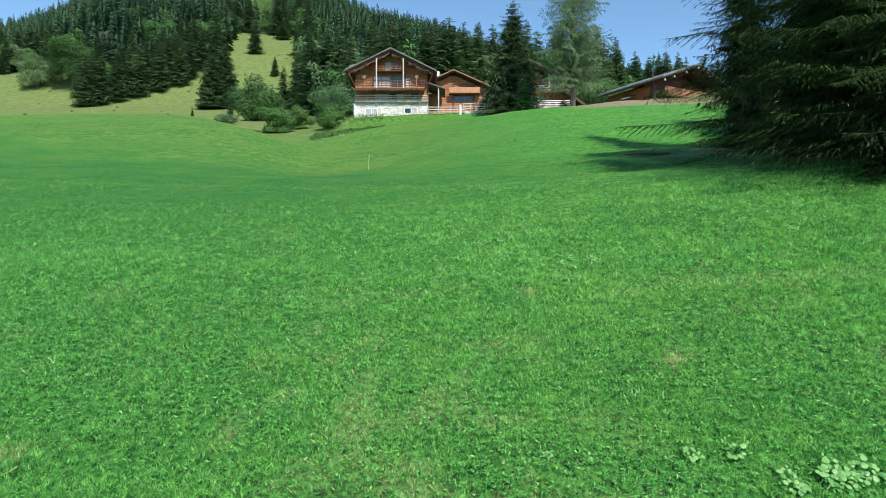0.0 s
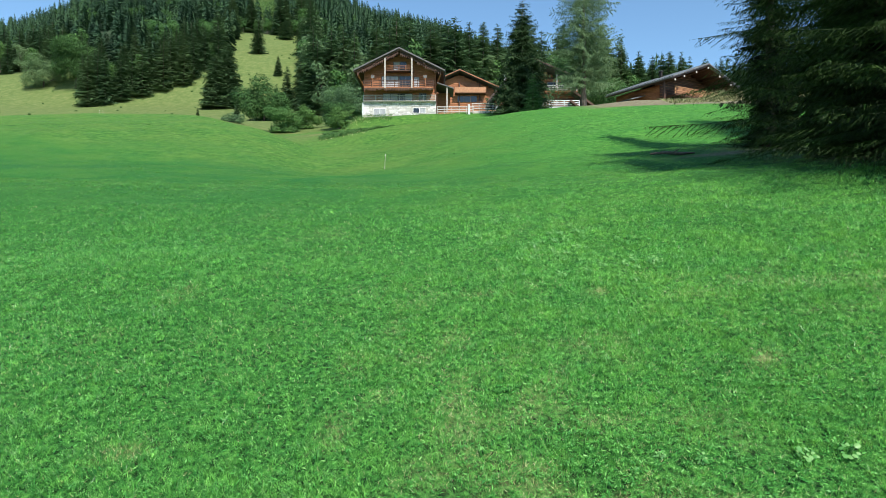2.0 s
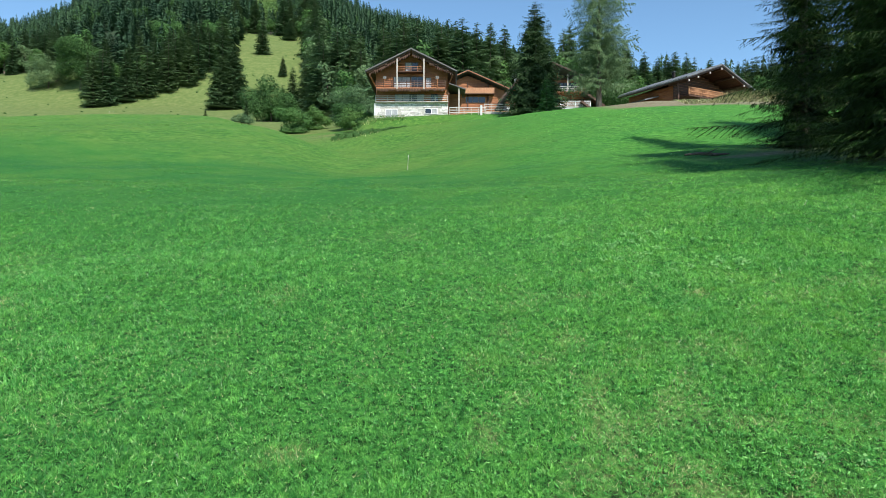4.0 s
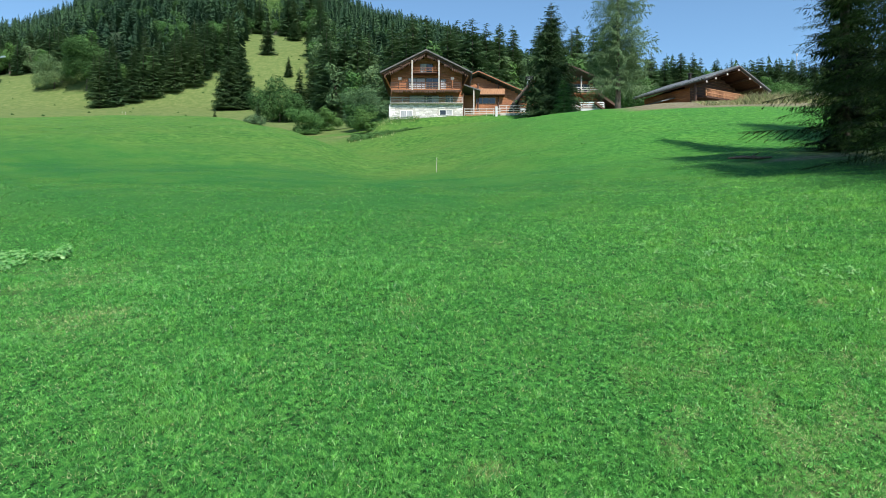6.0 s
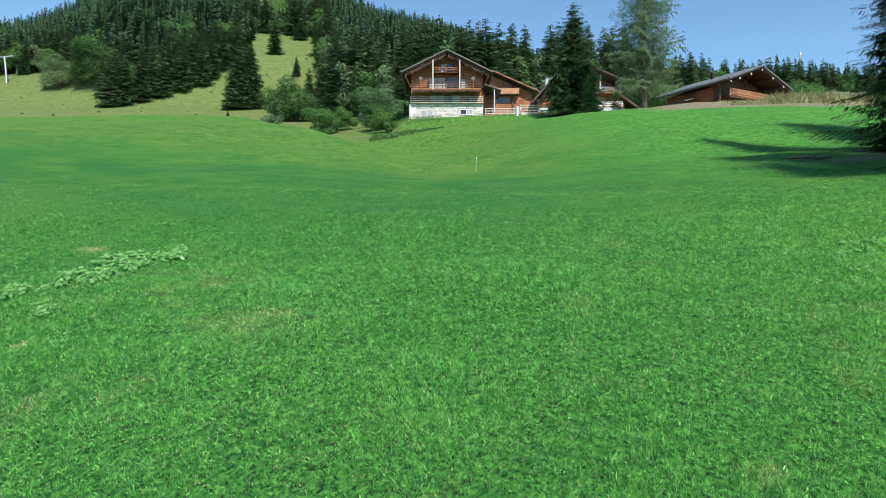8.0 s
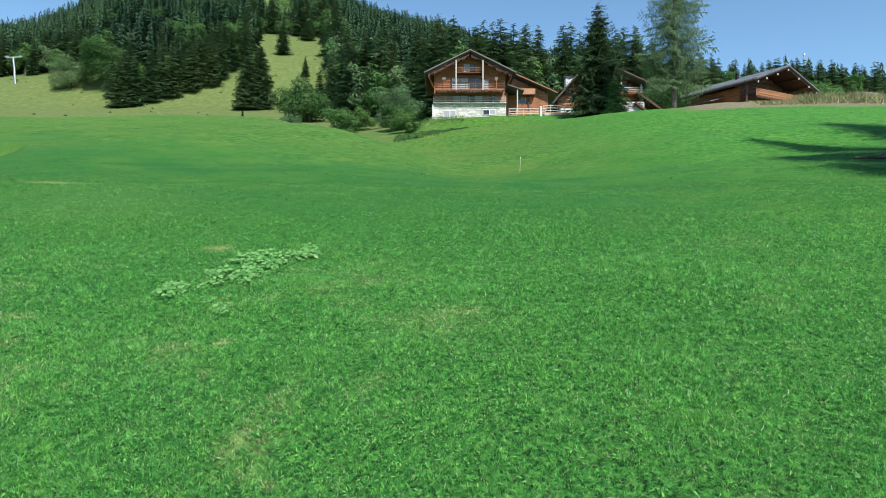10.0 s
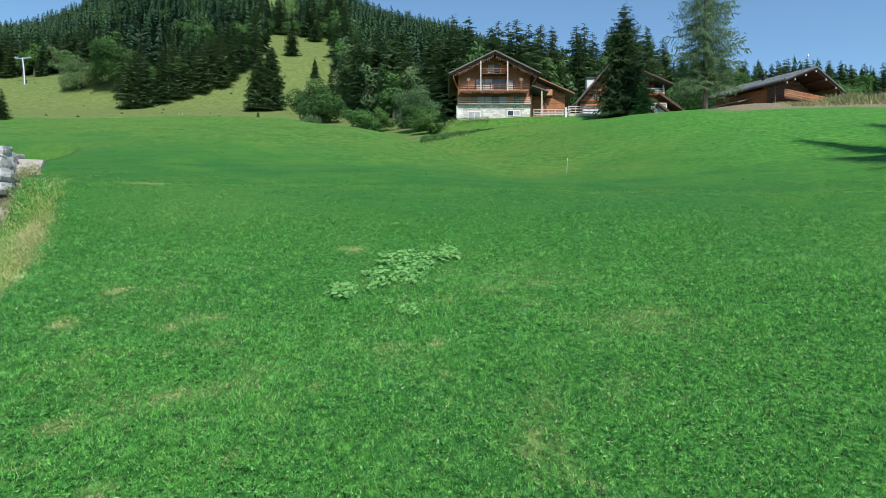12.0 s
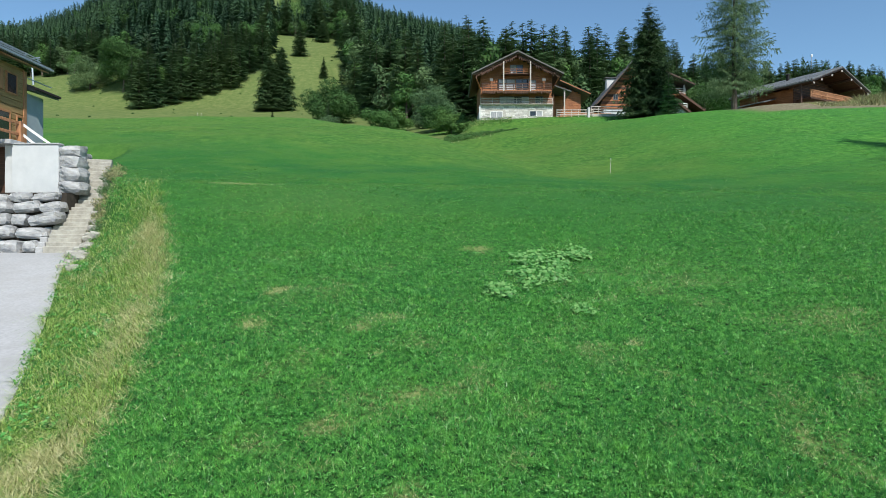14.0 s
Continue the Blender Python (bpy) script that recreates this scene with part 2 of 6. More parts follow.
q.color(q.mix(q.ramp(q.noise(1.2, 5, 0.7), (0.4, 0.0), (0.7, 0.6)), q.ramp(q.island(), (0.0, (0.42, 0.41, 0.39)), (0.5, (0.66, 0.65, 0.62)), (1.0, (0.82, 0.81, 0.78))), (0.40, 0.37, 0.33)))
q.bump(q.noise(7, 6, 0.7), 0.7, 0.04)
M["stone"] = q.m
q = Mat("mortar", 0.95)
q.color(q.ramp(q.noise(6, 5), (0.3, (0.36, 0.34, 0.31)), (0.7, (0.52, 0.50, 0.46))))
M["mortar"] = q.m
q = Mat("grey boulder", 0.85)
rock = q.ramp(q.noise(1.6, 7, 0.7), (0.28, (0.16, 0.165, 0.175)), (0.5, (0.38, 0.39, 0.40)), (0.75, (0.60, 0.595, 0.58)))
q.color(q.mix(q.ramp(q.noise(5, 5, 0.7), (0.5, 0.0), (0.75, 0.5)), rock, (0.33, 0.29, 0.22)))
q.bump(q.noise(3, 8, 0.7), 1.0, 0.12)
M["boulder"] = q.m
q = Mat("white render", 0.8)
q.color(q.ramp(q.noise(1.5, 5, 0.6), (0.3, (0.47, 0.49, 0.50)), (0.7, (0.56, 0.575, 0.58))))
M["render_white"] = q.m
q = Mat("grey blue render", 0.85)
q.color(q.ramp(q.noise(1.5, 5, 0.6), (0.3, (0.24, 0.29, 0.33)), (0.7, (0.30, 0.35, 0.39))))
M["render_grey"] = q.m
q = Mat("concrete", 0.85)
q.color(q.mix(q.ramp(q.noise(0.7, 5, 0.65), (0.45, 0.0), (0.7, 0.6)), q.ramp(q.noise(12, 5), (0.3, (0.34, 0.345, 0.35)), (0.7, (0.44, 0.445, 0.45))), (0.32, 0.315, 0.305)))
q.bump(q.noise(30, 5), 0.3, 0.01)
M["concrete"] = q.m
q = Mat("stone step", 0.85)
q.color(q.ramp(q.noise(3, 6, 0.65), (0.3, (0.25, 0.24, 0.205)), (0.7, (0.44, 0.43, 0.38))))
M["step"] = q.m
q = Mat("window glass", 0.06)
q.color((0.02, 0.025, 0.03))
q.b.inputs["Specular IOR Level"].default_value = 0.7
M["glass"] = q.m
q = Mat("curtain", 0.9)
q.color(q.ramp(q.noise(8, 3, 0.5, q.scaled(2, 2, 0.2)), (0.3, (0.26, 0.27, 0.29)), (0.7, (0.42, 0.43, 0.45))))
M["curtain"] = q.m
q = Mat("joint earth", 0.95)
q.color(q.ramp(q.noise(5, 4), (0.3, (0.020, 0.016, 0.012)), (0.7, (0.055, 0.045, 0.034))))
M["joint"] = q.m
q = Mat("dark void", 0.9)
q.color((0.014, 0.011, 0.010))
M["dark"] = q.m
q = Mat("galvanised steel", 0.45, 0.9)
q.color(q.ramp(q.noise(5, 4), (0.3, (0.45, 0.47, 0.49)), (0.7, (0.60, 0.62, 0.64))))
M["steel"] = q.m
q = Mat("stake wood", 0.8)
q.color(q.ramp(q.noise(8, 4, 0.5, q.scaled(1, 1, 0.2)), (0.3, (0.36, 0.33, 0.28)), (0.7, (0.60, 0.56, 0.50))))
M["stake"] = q.m


# ---- lie of the land ----
def curve(knots):
    """A smooth line through (place, value) knots, for arrays."""
    px, pv = np.array([k[0] for k in knots], float), np.array([k[1] for k in knots], float)
    slope = np.diff(pv) / np.diff(px)
    m = np.r_[slope[0], np.where(slope[1:] * slope[:-1] > 0, 2 * slope[1:] * slope[:-1] / (slope[1:] + slope[:-1] + 1e-12), 0), slope[-1]]

    def at(v):
        v = np.asarray(v, float)
        i = np.clip(np.searchsorted(px, v) - 1, 0, len(px) - 2)
        w = px[i + 1] - px[i]
        s = np.clip((v - px[i]) / w, 0, 1)
        return ((2 * s**3 - 3 * s**2 + 1) * pv[i] + (s**3 - 2 * s**2 + s) * w * m[i] + (3 * s**2 - 2 * s**3) * pv[i + 1] + (s**3 - s**2) * w * m[i + 1])

    return at


def step(a, b, v):
    s = np.clip((np.asarray(v, float) - a) / (b - a), 0, 1)
    return s * s * (3 - 2 * s)


def wobble(X, Y, wave, seed=0.0):
    """Cheap rolling unevenness about one wave long."""
    a, b = X / wave * 6.283, Y / wave * 6.283
    return (np.sin(a + seed) * np.cos(b * 0.83 + seed * 2) + np.sin(a * 0.47 - b * 0.71 + seed * 3) + np.sin(b * 1.31 + a * 0.29 + seed * 5)) / 3


LATTICE = np.random.default_rng(3).random((256, 256))


def patchy(X, Y, size, seed=0):
    """Irregular patches about one size across, from 0 to 1."""
    a, b = np.asarray(X) / size + 17.3 * seed, np.asarray(Y) / size + 31.7 * seed
    i, j = np.floor(a).astype(int), np.floor(b).astype(int)
    s, t = a - i, b - j
    s, t = s * s * (3 - 2 * s), t * t * (3 - 2 * t)
    v = LATTICE[i & 255, j & 255] * (1 - s) * (1 - t) + LATTICE[(i + 1) & 255, j & 255] * s * (1 - t)
    return v + LATTICE[i & 255, (j + 1) & 255] * (1 - s) * t + LATTICE[(i + 1) & 255, (j + 1) & 255] * s * t


# Heights along the floor of the hollow, its place, and how far the ground rises to the right and left of it.
hollow_floor = curve([(-70, -14), (-20, -8.6), (0, -5.03), (7, -2.15), (12.6, -0.43), (16, 0.38), (24.6, 2.42), (29, 2.93), (36, 4.25), (44, 5.1), (52, 6.76), (64, 9.5), (78, 11.77), (100, 17.58), (118, 21.2), (140, 27), (172, 34.6), (230, 51.5)])
hollow_x = curve([(-70, -8), (30, -5.54), (52, -9.42), (78, -14.5), (100, -28.5), (118, -32.49), (172, -42), (400, -90)])
rise_right = curve([(0, -1.11), (16, 2.04), (25, 1.89), (36, 2.42), (52, 3.72), (65, 4.76), (78, 6.28), (92, 3.78), (100, 1.73), (118, 2.64), (150, 0.0), (500, 0)])
rise_left = curve([(0, -1.51), (16, -1.28), (25, -0.0), (36, 0.44), (52, 2.64), (78, 3.46), (100, 4.15), (120, 3.36), (172, 0.0), (500, 0)])
far_ratio = curve([(-1.6, 0.30), (-0.7, 0.345), (-0.6, 0.37), (-0.5, 0.43), (-0.2, 0.405), (-0.1, 0.368), (0.0, 0.345), (0.1, 0.305), (0.2, 0.285), (0.4, 0.25), (1.6, 0.22)])
far_share = curve([(230, 0), (282, 0.44), (350, 0.63), (500, 0.8), (900, 1.0), (1600, 1.0)])
drive_edge = curve([(-66.99, -13.29), (0.0, -22.38), (8.9, -26.02), (13.11, -28.13), (21.05, -32.24), (24.88, -33.96), (57.42, -50.61)])


def stair_frame(X, Y):
    """Way up along the stone stair from its foot, and way off to its right."""
    return -0.287 * (X + 35.75) + 0.958 * (Y - 26.45), 0.958 * (X + 35.75) + 0.287 * (Y - 26.45)


def near_lie(X, Y):
    """The open slope before the hollow: how much fuller or leaner it is than the long curves."""
    u, v = np.clip((X + 10) / 15, -1.5, 1.3), np.clip((Y - 24) / 20, -0.95, 1.3)
    h = -0.091 - 0.273 * u - 0.116 * v + 0.075 * u * u + 0.752 * u * v - 0.161 * v * v - 0.054 * u * u * v - 0.043 * u * v * v
    h = h - 0.064 * v**3 + 0.124 * v**4 - 0.431 * u**3 * v + 0.166 * u * v**3 + 0.121 * u * u * v * v + 0.010 * u**3
    return h * (1 - step(46, 66, Y))


drive_height = curve([(-66.99, -11.48), (0.0, -3.73), (9.57, -2.27), (13.4, -1.69), (16.27, -1.16), (19.14, -0.49), (21.05, -0.15), (23.45, 0.01), (57.42, 0.08)])


def height(X, Y):
    """Height of the open ground over the world's zero."""
    X, Y = np.broadcast_arrays(np.asarray(X, float), np.asarray(Y, float))
    Yc = np.minimum(Y, 230)
    d = X - hollow_x(Y)
    h = hollow_floor(Yc)
    h = h + np.where(d > 0, rise_right(Y) * (1 - np.exp(-((d / 17.7) ** 2))), rise_left(Y) * (1 - np.exp(-((d / 8.2) ** 2))))
    h = h + -0.0106 * np.clip(X + 5, -26, 9) * (1 - step(9, 27, Y)) * step(-40, 0, Y)
    h = h + near_lie(X, Y)
    u = (X + 8) / np.maximum(Y, 1)
    base = 51.5 / 230
    Yf = np.clip(Y, 230, 900)
    far = Yf * (base + (far_ratio(u) - base) * far_share(Yf)) - 0.15 * np.maximum(Y - 900, 0)
    h = np.where(Y > 230, far, h)
    # level shelf under the chalets, and the flat top by the barn
    shelf = step(-17.5, -14.6, X) * (1 - step(9, 16, X)) * step(95.5, 98.5, Y) * (1 - step(118, 130, Y))
    h = h + (np.minimum(20.55 + 0.05 * (X + 14), 21.4) - h) * shelf
    barn = step(15, 24, X) * (1 - step(52, 64, X)) * step(76, 82, Y) * (1 - step(100, 118, Y))
    h = h + (18.9 - h) * barn
    # cutting of the driveway, its bank and the terrace behind the boulder wall
    cut = (1 - step(0.0, 1.0, (X - drive_edge(Y)) / (3.2 - 1.9 * step(20, 25, Y)))) * (1 - step(28.1, 28.6, Y))
    h = h + (np.minimum(drive_height(Y), h + 0.4) - h) * cut
    along, off = stair_frame(X, Y)
    terrace = (1 - step(-1.0, -0.6, off)) * step(28.0, 28.5, Y) * (1 - step(39, 46, Y)) * step(-70, -62, X)
    h = h + (2.1 - h) * terrace
    upper = (1 - step(-38.5, -38.0, X + 0.3 * (Y - 29.5))) * step(30.0, 30.6, Y) * (1 - step(39, 46, Y)) * step(-70, -62, X)
    h = h + (4.85 - h) * upper
    trench = (1 - step(0.7, 1.6, np.abs(off))) * step(-0.5, 0.1, along) * (1 - step(6.5, 7.0, along))
    h = h + (np.minimum(h, 0.704 * along - 0.05) - h) * trench
    rough = 0.035 * wobble(X, Y, 2.3) + 0.09 * wobble(X, Y, 8.0, 1.7) * step(6, 14, Y) + 0.35 * wobble(X, Y, 34.0, 0.6) * step(40, 60, Y)
    h = h - 0.4 * np.exp(-(((X + 6) / 10) ** 2) - ((Y - 52) / 7) ** 2)
    h = h - 1.1 * np.exp(-(((Y - 97) / 12) ** 2)) * (1 - step(-50, -34, X))
    flat = np.maximum(np.maximum(shelf, barn), np.maximum.reduce([terrace, upper, cut, trench]))
    return h + rough * (1 - flat) + EYE


def ground_z(x, y):
    return float(height(x, y))


def mesh_arrays(name, verts, tris, material, smooth=False):
    """A mesh from numpy arrays of corners and triangles."""
    me = bpy.data.meshes.new(name)
    verts, tris = np.ascontiguousarray(verts, np.float32), np.ascontiguousarray(tris, np.int32)
    me.vertices.add(len(verts))
    me.vertices.foreach_set("co", verts.ravel())
    me.loops.add(tris.size)
    me.loops.foreach_set("vertex_index", tris.ravel())
    n = tris.shape[1]
    me.polygons.add(len(tris))
    me.polygons.foreach_set("loop_start", np.arange(0, tris.size, n, dtype=np.int32))
    me.polygons.foreach_set("loop_total", np.full(len(tris), n, np.int32))
    me.polygons.foreach_set("use_smooth", np.full(len(tris), smooth))
    me.materials.append(material)
    me.update(calc_edges=True)
    return me


def child(name, mesh, parent, label=""):
    ob = new(name, mesh)
    ob.parent = parent
    return tagged(ob, label)


def part(name, bm, material, parent, label=""):
    """Link a bmesh as one mesh object under a thing or a part."""
    me = bpy.data.meshes.new(name)
    bmesh.ops.recalc_face_normals(bm, faces=bm.faces)
    bm.to_mesh(me)
    bm.free()
    me.materials.append(material)
    return child(name, me, parent, label)


def thing(name, m, label, category, group="", kind=""):
    ob = new(name)
    ob.empty_display_size = 0.3
    ob.matrix_world = m
    return tagged(ob, label, category, group, kind)


def slab(bm, lo, hi, m=None, bevel=0.0):
    """A box between two corners, with its edges broken."""
    lo, hi = Vector(lo), Vector(hi)
    r = bmesh.ops.create_cube(bm, size=1.0, matrix=Matrix.Translation((lo + hi) / 2) @ Matrix.Diagonal((*(hi - lo), 1)))
    vs = r["verts"]
    if bevel:
        es = list({e for v in vs for e in v.link_edges})
        bv = bmesh.ops.bevel(bm, geom=es, offset=bevel, segments=1, affect="EDGES")
        vs = list({v for f in bv["faces"] for v in f.verts} | {v for v in vs if v.is_valid})
    if m is not None:
        bmesh.ops.transform(bm, matrix=m, verts=vs)
    return vs


def box(lo, hi, bevel=0.0, m=None):
    bm = bmesh.new()
    slab(bm, lo, hi, m, bevel)
    return bm


def prism(outline, y0, y1):
    """An outline in x and z, drawn out from y0 to y1."""
    bm = bmesh.new()
    a = [bm.verts.new((x, y0, z)) for x, z in outline]
    b = [bm.verts.new((x, y1, z)) for x, z in outline]
    bm.faces.new(a)
    bm.faces.new(b[::-1])
    for i in range(len(a)):
        j = (i + 1) % len(a)
        bm.faces.new((a[i], b[i], b[j], a[j]))
    return bm


def beam(bm, p, q, w, h):
    """A straight bar of w by h from p to q."""
    p, q = Vector(p), Vector(q)
    turn = (q - p).to_track_quat("Y", "Z").to_matrix().to_4x4()
    slab(bm, (-w / 2, 0, -h / 2), (w / 2, (q - p).length, h / 2), Matrix.Translation(p) @ turn)


def bar(p, q, w, h):
    bm = bmesh.new()
    beam(bm, p, q, w, h)
    return bm


# ---- the ground, one sheet to the far ridge ----
rows = np.r_[-1500, -900, -500, -300, -180, -120, -80, np.arange(-60, 4, 4.0), np.arange(4, 34, 0.3), 34 + 0.3 * np.cumsum(1.028 ** np.arange(176))]
rows = np.r_[rows[rows < 1700], 1900]
cols = np.linspace(-1, 1, 321)
half = 46 + 0.95 * np.maximum(rows, 0) + 1.2 * np.maximum(-20 - rows, 0)
GX = -12 + cols[None, :] * half[:, None]
GY = np.broadcast_to(rows[:, None], GX.shape)
GZ = height(GX, GY)
nr, nc = GX.shape
idx = np.arange(nr * nc).reshape(nr, nc)
quads = np.stack([idx[:-1, :-1], idx[:-1, 1:], idx[1:, 1:], idx[1:, :-1]], -1).reshape(-1, 4)
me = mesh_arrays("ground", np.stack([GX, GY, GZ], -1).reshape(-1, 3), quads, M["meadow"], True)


def wood_edge(u):
    return np.interp(u, [-0.9, -0.69, -0.60, -0.575, -0.552, -0.54, -0.44, -0.325, -0.31, -0.192, -0.183, -0.172, -0.1, -0.05, 0.06, 0.12, 0.2, 0.45, 1.0],
                     [280, 276, 274, 268, 262, 236, 246, 264, 337, 335, 262, 200, 182, 158, 150, 168, 178, 240, 300])


def clearing(X, Y):
    """Open strips high on the mountain."""
    u = (X + 8) / np.maximum(Y, 1)
    return (np.abs(u + 0.262 - 0.00004 * (Y - 800)) < 0.024) & (Y > 378) & (Y < 900)


def zone(name, v):
    at = me.attributes.new(name, "FLOAT", "POINT")
    at.data.foreach_set("value", np.ascontiguousarray(v, np.float32).ravel())


def blot(X, Y, x, y, rx, ry):
    return np.exp(-(((X - x) / rx) ** 2 + ((Y - y) / ry) ** 2))


straw_line = curve([(-28.71, -19.99), (7.37, -24.68), (9.0, -24.87), (10.14, -25.16), (12.25, -25.73), (15.12, -26.79), (17.8, -27.93), (21.05, -29.37), (25.84, -31.47)])
straw_spots = [(-21.4, 11.9, 0.2), (-17.34, 10.74, 0.16), (-16.22, 10.2, 0.16), (-18.83, 18.1, 0.25), (-14.36, 7.4, 0.16), (-20.2, 7.2, 0.2), (-20.9, 10.7, 0.13), (-20.2, 9.5, 0.16), (-21.3, 8.6, 0.18), (-18.9, 7.9, 0.14),
               (-22.6, 10.0, 0.2), (-23.3, 11.9, 0.25), (-16.4, 11.4, 0.18), (-19.2, 10.2, 0.13), (-22.2, 8.0, 0.15), (-14.9, 8.3, 0.16), (-23.4, 14.0, 0.3), (-18.0, 11.5, 0.2), (1.68, 12.0, 0.16), (3.4, 9.4, 0.2)]


def dryness(X, Y):
    """Straw-coloured tufts and tired strips in the green meadow."""
    v = 0.75 * blot(X, Y, -5.05, 7.3, 0.25, 0.16) + 0.9 * blot(X, Y, -28.1, 25.5, 1.3, 0.45) + 0.42 * blot(X + 0.4 * wobble(X, Y, 1.3), Y, -12.4, 12.0, 0.9, 0.7) + 0.14 * blot(X + 0.6 * wobble(X, Y, 2.0), Y, -24.5, 22.0, 3.0, 2.0) + 0.5 * blot(X, Y, -20.8, 12.6, 0.35, 0.25)
    v = v + 0.5 * blot(X, Y, -17.2, 11.2, 0.3, 0.2)
    v = v + (0.18 + 0.16 * (1 - step(11, 17, Y))) * step(0.62, 0.95, 0.6 * patchy(X, Y, 0.5, 1) + 0.6 * patchy(X, Y, 2.6, 2) - 0.1) * (1 - 0.6 * step(13, 22, Y))
    for x, y, s in straw_spots:
        v = v + 1.7 * blot(X + 0.16 * wobble(X, Y, 0.3), Y + 0.12 * wobble(X, Y, 0.23, 1.0), x, y, s * 0.8, s * 0.9) * step(0.25, 0.6, patchy(X, Y, 0.16, 31))
    edge, strip = X - drive_edge(Y), X - straw_line(Y) + 0.25 * wobble(X, Y, 1.1)
    v = v + 0.30 * step(-0.3, 0.6, edge) * (1 - step(-0.1, 0.4, strip)) * (1 - step(17, 23, Y))
    v = v + 0.75 * np.exp(-((strip / 0.32) ** 2)) * (0.45 + 0.55 * patchy(X, Y, 1.0, 9)) * (1 - step(17, 22.5, Y))
    return np.clip(v, 0, 1)


GU = (GX + 8) / np.maximum(GY, 1)
hay_line = 117 + 4 * wobble(GX, GY, 25)
zone("tuft_dry", 0.85 * dryness(GX, GY))
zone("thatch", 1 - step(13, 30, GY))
zone("lean", step(38, 58, GY + 5 * wobble(GX, GY, 9)) * (1 - 0.75 * step(-6, 12, GX)))
zone("rich", 0.55 * step(-8, 14, GX + 3 * wobble(GX, GY, 11)) * step(22, 40, GY))
zone("hay", np.maximum.reduce([
    0.9 * step(-3, 3, GY - hay_line) * (1 - step(-30, -22, GX)),
    0.95 * step(67.5, 70.0, GY + 0.6 * wobble(GX, GY, 3.0)) * step(13, 18, GX) * (1 - step(88, 98, GY)),
    1.0 * blot(GX, GY, -21.5, 102, 5, 8), 0.8 * (GY > 120)]))
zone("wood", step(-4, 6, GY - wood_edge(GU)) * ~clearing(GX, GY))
zone("bare", np.clip(1.2 * blot(GX, GY, 19.5, 27, 4.5, 3.2) + 0.7 * blot(GX, GY, 13, 33.5, 2.2, 0.5) + 0.75 * blot(GX, GY, 16.3, 25, 3.2, 3.5) + 0.6 * blot(GX, GY, 16.5, 34, 2.6, 3) + 0.7 * blot(GX, GY, -33.3, 23.2, 0.8, 2.6)
                     + 0.75 * step(68, 70.5, GY + 0.7 * wobble(GX, GY, 2.5)) * step(13, 18, GX) * (1 - step(88, 98, GY))
                     + 0.85 * np.exp(-(((stair_frame(GX, GY)[1] - 1.0) / 0.5) ** 2)) * step(25.5, 26.5, GY) * (1 - step(28, 31, GY)), 0, 1))
tagged(new("ground", me), "steep green alpine meadow rising to a wooded mountain", "meadow", kind="structure")


# ---- trees ----
rng = np.random.default_rng(7)


def tube(points, radii, sides=7):
    """A tapered limb along points."""
    pts = [Vector(p) for p in points]
    vs, fs = [], []
    for i, p in enumerate(pts):
        d = (pts[min(i + 1, len(pts) - 1)] - pts[max(i - 1, 0)]).normalized()
        a = d.orthogonal().normalized()
        b = d.cross(a)
        for k in range(sides):
            w = 2 * math.pi * k / sides
            vs.append(p + radii[i] * (math.cos(w) * a + math.sin(w) * b))
    for i in range(len(pts) - 1):
        for k in range(sides):
            j = (k + 1) % sides
            fs.append((i * sides + k, i * sides + j, (i + 1) * sides + j, (i + 1) * sides + k))
    return np.array([tuple(v) for v in vs]), np.array(fs)


def spray(pairs, curl, seed, fine=0, hang=0.0, broad=0.34, needle=0.013, twig=0.36):
    """One bough of unit length along x, as triangles: a thin stem with twigs to both sides, each with finer twiglets where asked."""
    r = np.random.default_rng(seed)
    tri = []

    def stem(s):
        return np.array([s, 0.03 * math.sin(5 * s + seed), -curl * s * s + 0.35 * curl * s**3])

    def leaf(p, q, w):
        d = q - p
        side = np.cross(d, (0, 0, 1)) + r.normal(0, 0.25, 3) * np.linalg.norm(d)
        side = side / (np.linalg.norm(side) + 1e-9) * w
        tri.extend([p - side, p + side, q])

    leaf(stem(0), stem(1), 0.02 if fine else 0.09)
    for i in range(pairs):
        s = 0.06 + 0.92 * (i + r.random() * 0.7) / pairs
        p = stem(s)
        for sgn in (-1, 1):
            n = (0.28 * twig + twig * (1 - s) ** 0.75 * min(1, s * 5)) * r.uniform(0.7, 1.2)
            ang = r.uniform(0.7, 1.15)
            q = p + n * np.array([math.cos(ang), sgn * math.sin(ang), -0.22 - hang * r.random()])
            if not fine:
                leaf(p, q, n * broad + 0.012)
                continue
            leaf(p, q, 0.006)
            for k in range(fine):
                f = (k + r.random()) / fine
                a = p + (q - p) * f
                b = a + n * 0.42 * (1.1 - f) * np.array([r.uniform(0.0, 0.7), sgn * r.uniform(-0.5, 0.5), -r.uniform(0.1, 0.5 + 1.5 * hang)])
                leaf(a, b, needle * r.uniform(0.8, 1.5))
    return np.array(tri)


